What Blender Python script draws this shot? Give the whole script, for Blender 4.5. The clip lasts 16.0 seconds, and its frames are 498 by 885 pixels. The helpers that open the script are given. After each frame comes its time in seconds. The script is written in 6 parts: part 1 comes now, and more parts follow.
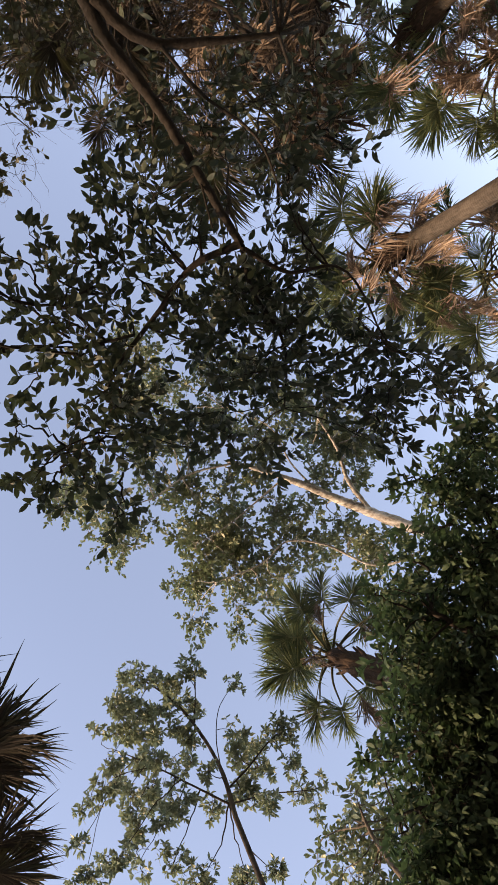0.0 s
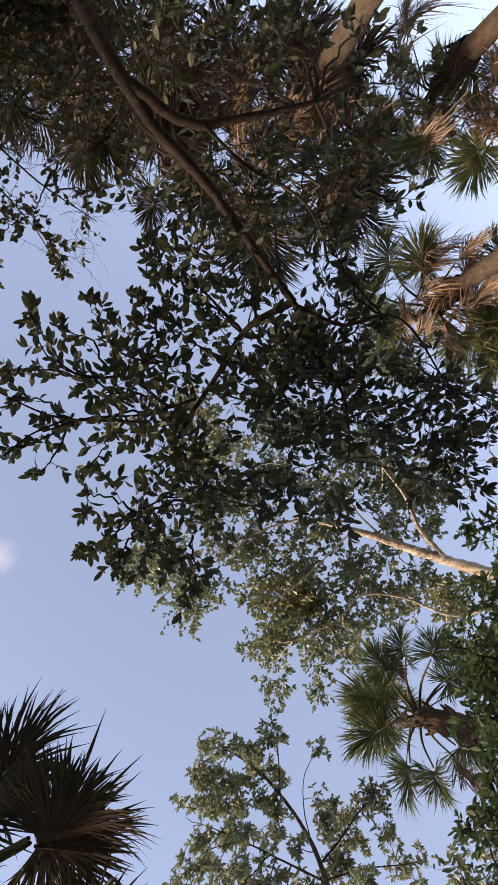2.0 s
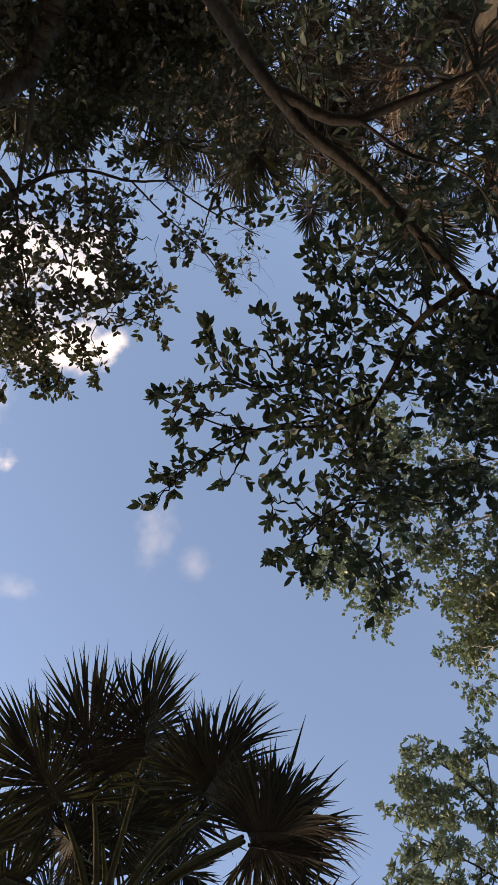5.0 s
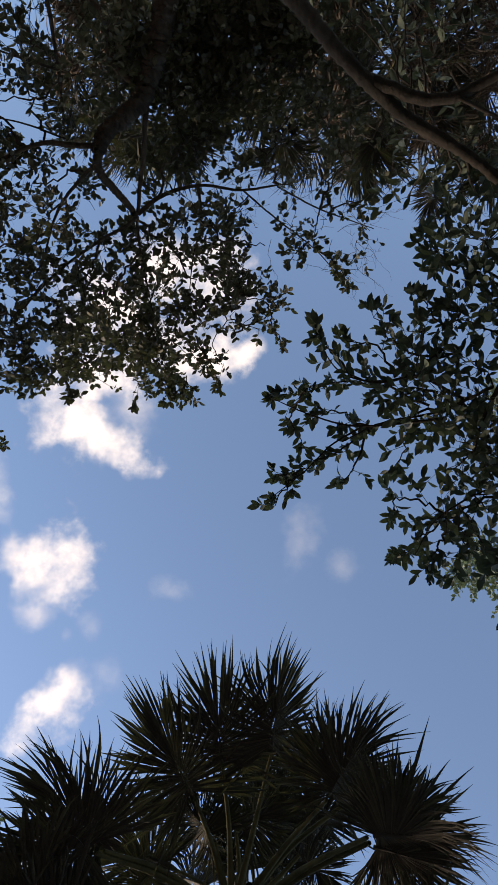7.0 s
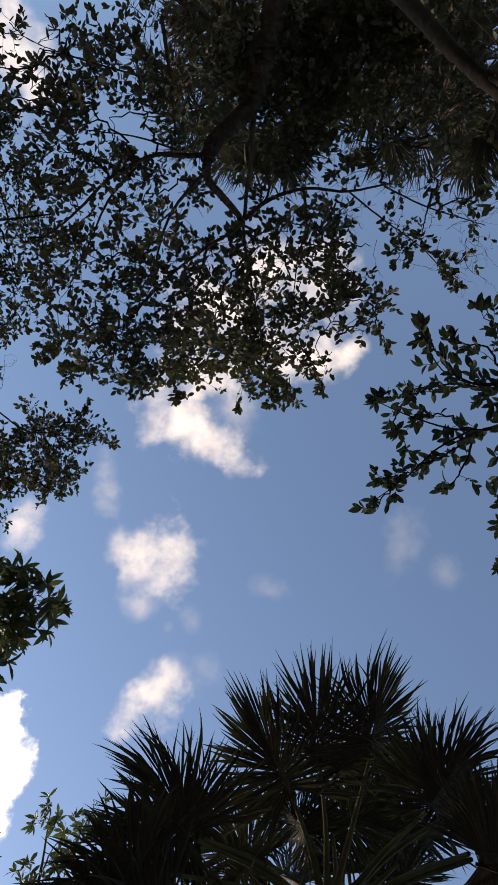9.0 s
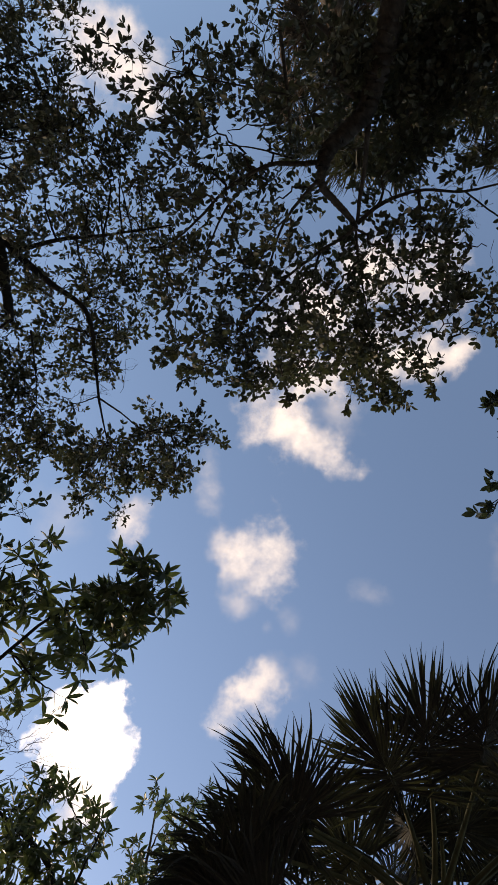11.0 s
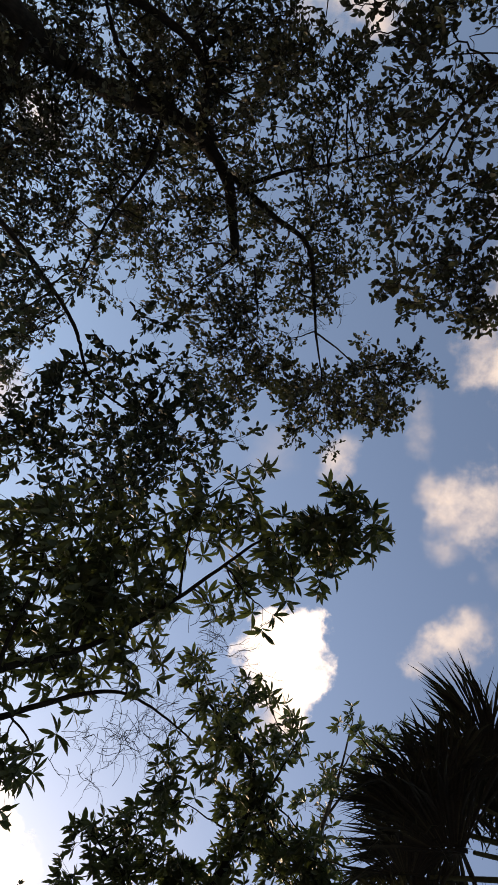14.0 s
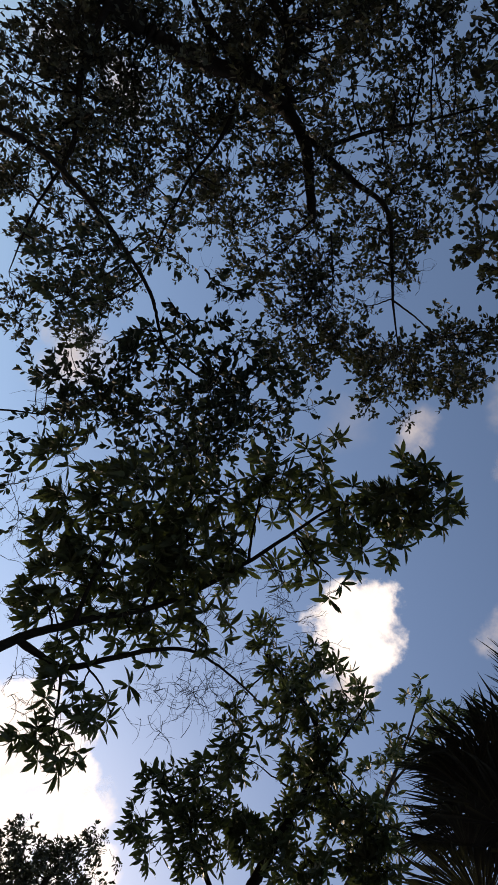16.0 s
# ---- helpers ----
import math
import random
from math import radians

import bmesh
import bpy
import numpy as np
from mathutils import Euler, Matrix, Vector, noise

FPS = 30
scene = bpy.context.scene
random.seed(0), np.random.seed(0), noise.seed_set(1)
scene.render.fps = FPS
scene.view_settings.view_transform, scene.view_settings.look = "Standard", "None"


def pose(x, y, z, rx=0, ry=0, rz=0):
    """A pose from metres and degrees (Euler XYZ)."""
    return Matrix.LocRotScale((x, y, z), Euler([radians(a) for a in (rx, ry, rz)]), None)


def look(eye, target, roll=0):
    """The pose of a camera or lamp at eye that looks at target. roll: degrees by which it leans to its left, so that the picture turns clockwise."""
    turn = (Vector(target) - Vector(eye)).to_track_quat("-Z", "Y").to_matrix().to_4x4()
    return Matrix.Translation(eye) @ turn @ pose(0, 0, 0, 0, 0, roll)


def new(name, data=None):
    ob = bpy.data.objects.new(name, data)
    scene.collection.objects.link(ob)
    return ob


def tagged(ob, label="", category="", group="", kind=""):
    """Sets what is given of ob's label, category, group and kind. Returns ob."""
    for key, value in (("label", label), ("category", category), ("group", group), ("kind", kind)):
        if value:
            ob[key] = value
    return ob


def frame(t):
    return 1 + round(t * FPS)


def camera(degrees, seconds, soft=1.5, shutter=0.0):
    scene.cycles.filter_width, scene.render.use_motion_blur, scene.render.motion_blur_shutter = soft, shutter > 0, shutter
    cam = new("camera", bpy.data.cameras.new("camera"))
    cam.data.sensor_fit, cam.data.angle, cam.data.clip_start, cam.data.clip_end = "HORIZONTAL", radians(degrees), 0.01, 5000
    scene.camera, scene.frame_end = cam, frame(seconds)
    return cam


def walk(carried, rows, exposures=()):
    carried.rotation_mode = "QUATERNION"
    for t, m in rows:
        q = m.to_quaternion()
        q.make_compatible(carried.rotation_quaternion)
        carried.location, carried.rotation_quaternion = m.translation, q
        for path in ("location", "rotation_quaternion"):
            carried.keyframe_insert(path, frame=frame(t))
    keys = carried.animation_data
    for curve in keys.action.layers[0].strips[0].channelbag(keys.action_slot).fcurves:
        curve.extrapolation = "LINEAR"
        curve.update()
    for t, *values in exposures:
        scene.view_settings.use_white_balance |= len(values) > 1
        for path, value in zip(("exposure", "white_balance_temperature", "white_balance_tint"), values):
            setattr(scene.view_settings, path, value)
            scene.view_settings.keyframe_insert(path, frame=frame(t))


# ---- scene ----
# ---- the camera, turning at arm's length under the trees ----
cam = camera(41.5, 16.0, soft=0.75)
WALK = [
    (0.0, -0.084, -0.030, 1.575, 186.62, 26.26, -5.06),
    (0.5, -0.084, -0.035, 1.577, 188.52, 24.41, -4.22),
    (1.0, -0.087, -0.031, 1.575, 190.33, 23.56, -3.65),
    (1.5, -0.076, -0.038, 1.578, 191.69, 22.26, -2.91),
    (2.0, -0.098, -0.032, 1.585, 192.82, 20.21, -1.72),
    (2.5, -0.106, -0.040, 1.597, 192.37, 15.67, -1.11),
    (3.0, -0.112, -0.035, 1.604, 192.65, 13.68, -1.27),
    (3.5, -0.123, -0.036, 1.607, 192.62, 11.82, -1.32),
    (4.0, -0.138, -0.029, 1.611, 192.94, 9.32, -0.89),
    (4.5, -0.128, -0.035, 1.616, 193.75, 6.96, -0.47),
    (4.7, -0.124, -0.039, 1.617, 193.48, 6.01, -0.69),
    (6.8, 0.078, -0.016, 1.607, 193.07, -7.30, -0.85),
    (7.0, 0.080, -0.020, 1.604, 193.44, -8.23, -1.12),
    (7.5, 0.073, -0.027, 1.602, 193.55, -10.42, -1.61),
    (8.0, 0.075, -0.031, 1.594, 193.55, -12.04, -1.74),
    (8.5, 0.079, -0.036, 1.599, 193.92, -14.46, -2.59),
    (8.7, 0.079, -0.031, 1.585, 193.91, -15.28, -3.41),
    (10.8, 0.079, -0.002, 1.436, 195.45, -24.20, -6.40),
    (11.0, 0.046, 0.017, 1.415, 195.40, -24.83, -7.34),
    (11.5, 0.032, 0.024, 1.416, 194.46, -26.61, -10.19),
    (12.0, 0.028, 0.020, 1.411, 194.24, -28.91, -10.49),
    (12.5, 0.024, 0.031, 1.403, 195.85, -32.98, -13.08),
    (13.0, 0.018, 0.032, 1.414, 195.84, -36.40, -14.71),
    (13.5, 0.021, 0.036, 1.415, 195.34, -38.92, -15.61),
    (14.0, 0.024, 0.046, 1.414, 195.20, -41.57, -16.59),
    (14.5, 0.033, 0.046, 1.404, 193.63, -43.27, -16.64),
    (15.0, 0.043, 0.048, 1.409, 193.89, -45.07, -17.35),
    (15.5, 0.048, 0.047, 1.413, 194.52, -45.98, -18.62),
    (16.0, 0.058, 0.053, 1.425, 195.35, -47.54, -20.54),
]
walk(cam, [(t, pose(x, y, z, rx, ry, rz)) for t, x, y, z, rx, ry, rz in WALK],
     exposures=[(0.0, 2.42, 11400, 28), (2.0, 2.38, 11300, 28), (4.5, 2.06, 10000, 22), (7.0, 1.55, 8200, 16), (8.5, 1.34, 8150, 16), (11.0, 1.28, 8700, 17), (13.5, 1.1, 9400, 20), (16.0, 0.52, 7900, 18)])

# ---- sky and sun ----
SUN_ELEVATION, SUN_AZIMUTH = radians(20), radians(136)
world = bpy.data.worlds.new("sky")
scene.world = world
world.use_nodes = True
wn, wl = world.node_tree.nodes, world.node_tree.links
sky = wn.new("ShaderNodeTexSky")
sky.sky_type, sky.sun_disc = "NISHITA", False
sky.sun_elevation, sky.sun_rotation = SUN_ELEVATION, math.pi / 2 - SUN_AZIMUTH
sky.air_density, sky.dust_density, sky.ozone_density = 1.0, 0.3, 3.6
wn["Background"].inputs["Strength"].default_value = 0.12
wl.new(sky.outputs[0], wn["Background"].inputs["Color"])
sun_way = Vector((math.cos(SUN_AZIMUTH) * math.cos(SUN_ELEVATION), math.sin(SUN_AZIMUTH) * math.cos(SUN_ELEVATION), math.sin(SUN_ELEVATION)))
sun = new("sun", bpy.data.lights.new("sun", "SUN"))
sun.data.energy, sun.data.angle, sun.data.color = 1.6, radians(3.0), (1.0, 0.89, 0.74)
sun.matrix_world = look(sun_way * 60, (0, 0, 0))


# ---- materials ----
def shader(name):
    m = bpy.data.materials.new(name)
    m.use_nodes = True
    return m, m.node_tree.nodes, m.node_tree.links, m.node_tree.nodes["Principled BSDF"]


def noise_node(n, l, coords, scale, detail=4, rough=0.6, stretch=None):
    t = n.new("ShaderNodeTexNoise")
    t.inputs["Scale"].default_value, t.inputs["Detail"].default_value, t.inputs["Roughness"].default_value = scale, detail, rough
    if stretch:
        mp = n.new("ShaderNodeMapping")
        mp.inputs["Scale"].default_value = stretch
        l.new(coords, mp.inputs["Vector"])
        coords = mp.outputs[0]
    l.new(coords, t.inputs["Vector"])
    return t.outputs["Fac"]


def ramp(n, l, fac, stops):
    r = n.new("ShaderNodeValToRGB")
    while len(r.color_ramp.elements) < len(stops):
        r.color_ramp.elements.new(0.5)
    for e, (p, c) in zip(r.color_ramp.elements, stops):
        e.position, e.color = p, (*c, 1)
    l.new(fac, r.inputs[0])
    return r.outputs[0]


def math_node(n, l, op, a, b):
    m = n.new("ShaderNodeMath")
    m.operation = op
    for i, v in enumerate((a, b)):
        if isinstance(v, (int, float)):
            m.inputs[i].default_value = v
        else:
            l.new(v, m.inputs[i])
    return m.outputs[0]


def mixed(n, l, kind, fac, a, b):
    m = n.new("ShaderNodeMixRGB")
    m.blend_type = kind
    for i, v in enumerate((fac, a, b)):
        if isinstance(v, (int, float)):
            m.inputs[i].default_value = v
        elif isinstance(v, tuple):
            m.inputs[i].default_value = (*v, 1)
        else:
            l.new(v, m.inputs[i])
    return m.outputs[0]


def leaf_material(name, stops, through_colour, glow=0.35, gloss=0.42, blotch=(0.75, 1.25), sheen=0.3):
    """A leaf blade: every blade has its own tone, with blotches, and lets some light through."""
    m, n, l, b = shader(name)
    geo, info = n.new("ShaderNodeNewGeometry"), n.new("ShaderNodeObjectInfo")
    own = math_node(n, l, "FRACT", math_node(n, l, "ADD", geo.outputs["Random Per Island"], info.outputs["Random"]), 0)
    tone = ramp(n, l, own, stops)
    spots = noise_node(n, l, geo.outputs["Position"], 60, 3)
    patch = noise_node(n, l, geo.outputs["Position"], 1.6, 2)
    both = math_node(n, l, "ADD", math_node(n, l, "MULTIPLY", spots, 0.5), math_node(n, l, "MULTIPLY", patch, 0.5))
    shade = ramp(n, l, both, [(0.3, (blotch[0],) * 3), (0.7, (blotch[1],) * 3)])
    colour = mixed(n, l, "MULTIPLY", 1.0, tone, shade)
    l.new(colour, b.inputs["Base Color"])
    b.inputs["Roughness"].default_value = gloss
    b.inputs["Specular IOR Level"].default_value = sheen
    tr = n.new("ShaderNodeBsdfTranslucent")
    l.new(mixed(n, l, "MULTIPLY", 1.0, shade, through_colour), tr.inputs["Color"])
    mx = n.new("ShaderNodeMixShader")
    mx.inputs[0].default_value = glow
    l.new(b.outputs[0], mx.inputs[1])
    l.new(tr.outputs[0], mx.inputs[2])
    l.new(mx.outputs[0], n["Material Output"].inputs["Surface"])
    return m


def bark_material(name, dark, light, scale=14, rings=0.0, bump=0.6):
    m, n, l, b = shader(name)
    geo = n.new("ShaderNodeNewGeometry")
    pos = geo.outputs["Position"]
    grain = noise_node(n, l, pos, scale, 6, 0.65, (1, 1, 0.35))
    patch = noise_node(n, l, pos, 2.2, 3)
    both = math_node(n, l, "ADD", math_node(n, l, "MULTIPLY", grain, 0.6), math_node(n, l, "MULTIPLY", patch, 0.4))
    if rings:
        wave = n.new("ShaderNodeTexWave")
        wave.bands_direction = "Z"
        wave.inputs["Scale"].default_value, wave.inputs["Distortion"].default_value, wave.inputs["Detail"].default_value = rings, 3.0, 3
        l.new(pos, wave.inputs["Vector"])
        both = math_node(n, l, "ADD", math_node(n, l, "MULTIPLY", both, 0.95), math_node(n, l, "MULTIPLY", wave.outputs["Fac"], 0.05))
    l.new(ramp(n, l, both, [(0.38, dark), (0.62, light)]), b.inputs["Base Color"])
    b.inputs["Roughness"].default_value = 0.92
    b.inputs["Specular IOR Level"].default_value = 0.12
    bp = n.new("ShaderNodeBump")
    bp.inputs["Strength"].default_value, bp.inputs["Distance"].default_value = bump, 0.02
    l.new(both, bp.inputs["Height"])
    l.new(bp.outputs[0], b.inputs["Normal"])
    return m


def cloud_material(name, strength, solid, colour=(0.98, 0.965, 1.0), edge=0.75):
    """Lit vapour with torn, soft edges."""
    m, n, l, _ = shader(name)
    tc, geo = n.new("ShaderNodeTexCoord"), n.new("ShaderNodeNewGeometry")
    puff = noise_node(n, l, geo.outputs["Position"], 0.021, 7, 0.58)
    soft = noise_node(n, l, geo.outputs["Position"], 0.04, 5, 0.55)
    away = n.new("ShaderNodeVectorMath")
    away.operation = "LENGTH"
    l.new(tc.outputs["Object"], away.inputs[0])
    inner = math_node(n, l, "SUBTRACT", 0.68, away.outputs["Value"])
    torn = math_node(n, l, "ADD", inner, math_node(n, l, "MULTIPLY", math_node(n, l, "SUBTRACT", puff, 0.5), 1.5))
    rim = math_node(n, l, "MULTIPLY", math_node(n, l, "SUBTRACT", 1.0, away.outputs["Value"]), 6.0)
    cover = n.new("ShaderNodeMapRange")
    cover.interpolation_type = "SMOOTHSTEP"
    cover.inputs["From Min"].default_value, cover.inputs["From Max"].default_value = -0.05, edge
    cover.inputs["To Max"].default_value = solid
    l.new(torn, cover.inputs["Value"])
    low = math_node(n, l, "MINIMUM", cover.outputs[0], rim)
    low = math_node(n, l, "MAXIMUM", low, 0.0)
    em, tp, mx = n.new("ShaderNodeEmission"), n.new("ShaderNodeBsdfTransparent"), n.new("ShaderNodeMixShader")
    l.new(ramp(n, l, soft, [(0.3, tuple(c * s for c, s in zip(colour, (0.82, 0.83, 0.87)))), (0.62, colour)]), em.inputs["Color"])
    em.inputs["Strength"].default_value = strength
    l.new(low, mx.inputs[0])
    l.new(tp.outputs[0], mx.inputs[1])
    l.new(em.outputs[0], mx.inputs[2])
    l.new(mx.outputs[0], n["Material Output"].inputs["Surface"])
    return m


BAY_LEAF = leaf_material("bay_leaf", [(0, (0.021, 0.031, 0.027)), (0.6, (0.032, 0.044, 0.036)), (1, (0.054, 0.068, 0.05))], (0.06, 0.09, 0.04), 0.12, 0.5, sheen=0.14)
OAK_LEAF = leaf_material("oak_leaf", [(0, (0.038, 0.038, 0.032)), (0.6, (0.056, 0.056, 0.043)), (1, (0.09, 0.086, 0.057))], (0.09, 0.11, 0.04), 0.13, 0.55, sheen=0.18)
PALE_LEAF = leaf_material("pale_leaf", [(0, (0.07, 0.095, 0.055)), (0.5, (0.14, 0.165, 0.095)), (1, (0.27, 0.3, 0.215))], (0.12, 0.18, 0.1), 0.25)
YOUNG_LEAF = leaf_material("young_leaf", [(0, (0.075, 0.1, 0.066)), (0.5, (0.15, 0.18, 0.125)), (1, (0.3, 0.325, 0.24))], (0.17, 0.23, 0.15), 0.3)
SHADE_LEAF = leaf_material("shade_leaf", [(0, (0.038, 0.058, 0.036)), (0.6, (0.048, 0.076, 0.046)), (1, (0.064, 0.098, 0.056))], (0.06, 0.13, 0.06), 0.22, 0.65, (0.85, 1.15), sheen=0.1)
WHORL_LEAF = leaf_material("whorl_leaf", [(0, (0.036, 0.043, 0.029)), (0.6, (0.053, 0.064, 0.04)), (1, (0.085, 0.098, 0.052))], (0.13, 0.18, 0.05), 0.2, 0.5, sheen=0.22)
# Palm frond green, darkened and greyed for the palms that stand in shade.
FROND_SHADED = leaf_material("palm_frond_shaded", [(0, (0.026, 0.0235, 0.0235)), (0.7, (0.039, 0.035, 0.033)), (1, (0.064, 0.06, 0.046))], (0.1, 0.115, 0.045), 0.1, 0.7, sheen=0.08)
# The same fronds brightened and yellowed: sunlight put into the colour.
FROND_SUNLIT = leaf_material("palm_frond_sunlit", [(0, (0.024, 0.036, 0.022)), (0.6, (0.056, 0.076, 0.042)), (1, (0.19, 0.195, 0.1))], (0.2, 0.27, 0.12), 0.24, 0.6, sheen=0.15)
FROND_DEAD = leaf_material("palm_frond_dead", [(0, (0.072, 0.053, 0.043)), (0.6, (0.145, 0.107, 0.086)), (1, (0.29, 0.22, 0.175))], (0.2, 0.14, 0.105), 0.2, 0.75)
# Dead frond tan at about half strength, shade put into the colour.
FROND_DEAD_SHADED = leaf_material("palm_frond_dead_shaded", [(0, (0.038, 0.03, 0.025)), (0.6, (0.08, 0.06, 0.048)), (1, (0.18, 0.138, 0.108))], (0.12, 0.087, 0.067), 0.15, 0.8, sheen=0.1)
BARK_DARK = bark_material("dark_bark", (0.009, 0.008, 0.007), (0.028, 0.023, 0.02), 34, bump=1.0)
BARK_GREY = bark_material("grey_bark", (0.035, 0.029, 0.024), (0.14, 0.115, 0.095), 14)
BARK_PALE = bark_material("pale_bark", (0.07, 0.055, 0.045), (0.36, 0.345, 0.325), 16, bump=1.0)
BARK_OAK = bark_material("oak_bark", (0.016, 0.013, 0.011), (0.062, 0.05, 0.042), 20, bump=1.0)
PALM_BARK = bark_material("palm_bark", (0.026, 0.022, 0.019), (0.074, 0.062, 0.052), 26, rings=9.0)
PALM_FIBRE = bark_material("palm_fibre", (0.016, 0.011, 0.009), (0.055, 0.036, 0.027), 40)
STALK = bark_material("frond_stalk", (0.04, 0.04, 0.022), (0.085, 0.08, 0.042), 10, bump=0.1)
# Floor tone raised to throw fill light up under the leaves.
BOUNCE_LITTER = bark_material("bounce_litter", (0.13, 0.11, 0.09), (0.33, 0.28, 0.23), 9, bump=1.0)
WOODS = leaf_material("woods_leaf", [(0, (0.015, 0.024, 0.01)), (1, (0.04, 0.055, 0.02))], (0.05, 0.07, 0.015), 0.15, 0.7)


# ---- mesh helpers ----
def np_mesh(name, verts, faces, smooth=False):
    verts, faces = np.asarray(verts, np.float32), np.asarray(faces, np.int32)
    me = bpy.data.meshes.new(name)
    me.vertices.add(len(verts))
    me.vertices.foreach_set("co", verts.ravel())
    k = faces.shape[1]
    me.loops.add(faces.size)
    me.loops.foreach_set("vertex_index", faces.ravel())
    me.polygons.add(len(faces))
    me.polygons.foreach_set("loop_start", np.arange(0, faces.size, k, dtype=np.int32))
    me.update(calc_edges=True)
    if smooth:
        me.polygons.foreach_set("use_smooth", np.ones(len(faces), bool))
    return me


def part(name, me, material, parent=None, label="", kind=""):
    ob = new(name, me)
    if material and not me.materials:
        me.materials.append(material)
    ob.parent = parent
    return tagged(ob, label, kind=kind)


def thing(name, place, label, category, group="", kind=""):
    ob = new(name)
    ob.location = place
    return tagged(ob, label, category, group, kind)


def unit(v):
    return v / np.maximum(np.linalg.norm(v, axis=-1, keepdims=True), 1e-9)


def spline(points, per=5, wobble=0.0, rng=None):
    """A smooth line through the points, with no swing where a long span meets a short one."""
    p = np.array([tuple(q) for q in points], float)
    h = np.maximum(np.linalg.norm(np.diff(p, axis=0), axis=1), 1e-6)[:, None]
    slope = np.diff(p, axis=0) / h
    m = np.vstack([slope[:1], (slope[:-1] * h[1:] + slope[1:] * h[:-1]) / (h[1:] + h[:-1]), slope[-1:]])
    out = []
    for i in range(len(p) - 1):
        for s in np.arange(per) / per:
            out.append((2 * s ** 3 - 3 * s * s + 1) * p[i] + (s ** 3 - 2 * s * s + s) * h[i] * m[i]
                       + (3 * s * s - 2 * s ** 3) * p[i + 1] + (s ** 3 - s * s) * h[i] * m[i + 1])
    out = np.array(out + [p[-1]])
    if wobble and rng is not None:
        out[1:-1] += rng.normal(0, wobble, out[1:-1].shape)
    return out


def tube(line, r0, r1, sides=8, lumps=0.0, rng=None, power=1.0, flare=0.0):
    """Vertices and quads of a tapering round limb along the line."""
    line = np.asarray(line, float)
    n = len(line)
    way = unit(np.gradient(line, axis=0))
    side = unit(np.cross(way, np.array([0.31, 0.17, 0.93])))
    other = np.cross(way, side)
    s = np.linspace(0, 1, n)
    r = (r0 + (r1 - r0) * s ** power)[:, None] * np.ones((n, sides))
    if flare:
        r *= (1 + flare * np.exp(-s * 14))[:, None]
    if lumps and rng is not None:
        r *= 1 + rng.normal(0, lumps, (n, sides)) + rng.normal(0, lumps * 0.7, (n, 1))
    a = np.linspace(0, 2 * math.pi, sides, endpoint=False)
    v = line[:, None] + r[..., None] * (np.cos(a)[None, :, None] * side[:, None] + np.sin(a)[None, :, None] * other[:, None])
    i, j = np.meshgrid(np.arange(n - 1), np.arange(sides), indexing="ij")
    k = (j + 1) % sides
    f = np.stack([i * sides + j, i * sides + k, (i + 1) * sides + k, (i + 1) * sides + j], -1).reshape(-1, 4)
    return v.reshape(-1, 3), f


def twig_tubes(a, b, c, r0, r1):
    """Many thin three-sided twigs at once, each bent from a over b to c."""
    way = unit(c - a)
    side = unit(np.cross(way, np.array([0.2, 0.4, 0.89])))
    other = np.cross(way, side)
    ring = []
    for p, r in ((a, r0), (b, 0.5 * (r0 + r1)), (c, r1)):
        for k in range(3):
            w = 2 * math.pi * k / 3
            ring.append(p + (math.cos(w) * side + math.sin(w) * other) * np.reshape(r, (-1, 1)))
    v = np.stack(ring, 1)
    f = np.array([[g * 3 + k, g * 3 + (k + 1) % 3, g * 3 + 3 + (k + 1) % 3, g * 3 + 3 + k] for g in range(2) for k in range(3)])
    return v.reshape(-1, 3), (f[None] + (np.arange(len(a)) * 9)[:, None, None]).reshape(-1, 4)


def joined(chunks):
    vs, fs, n = [], [], 0
    for v, f in chunks:
        vs.append(v)
        fs.append(f + n)
        n += len(v)
    return np.vstack(vs), np.vstack(fs)


def leaf_blade(width, rows, fold=0.25, arch=0.25, tip=0.03, belly=0.5):
    """One leaf of length 1 along x, folded along its midrib and arched."""
    s = np.linspace(0, 1, rows)
    half = width / 2 * np.maximum(np.sin(math.pi * s ** (math.log(0.5) / math.log(belly))) ** 0.7, tip)
    half[0] = width * 0.05
    v = np.array([[x, y * h, -arch * x * x + fold * abs(y) * h] for x, h in zip(s, half) for y in (-1, 0, 1)])
    f = np.array([[3 * i + j, 3 * i + 3 + j, 3 * i + 4 + j, 3 * i + 1 + j] for i in range(rows - 1) for j in (0, 1)])
    return v, f


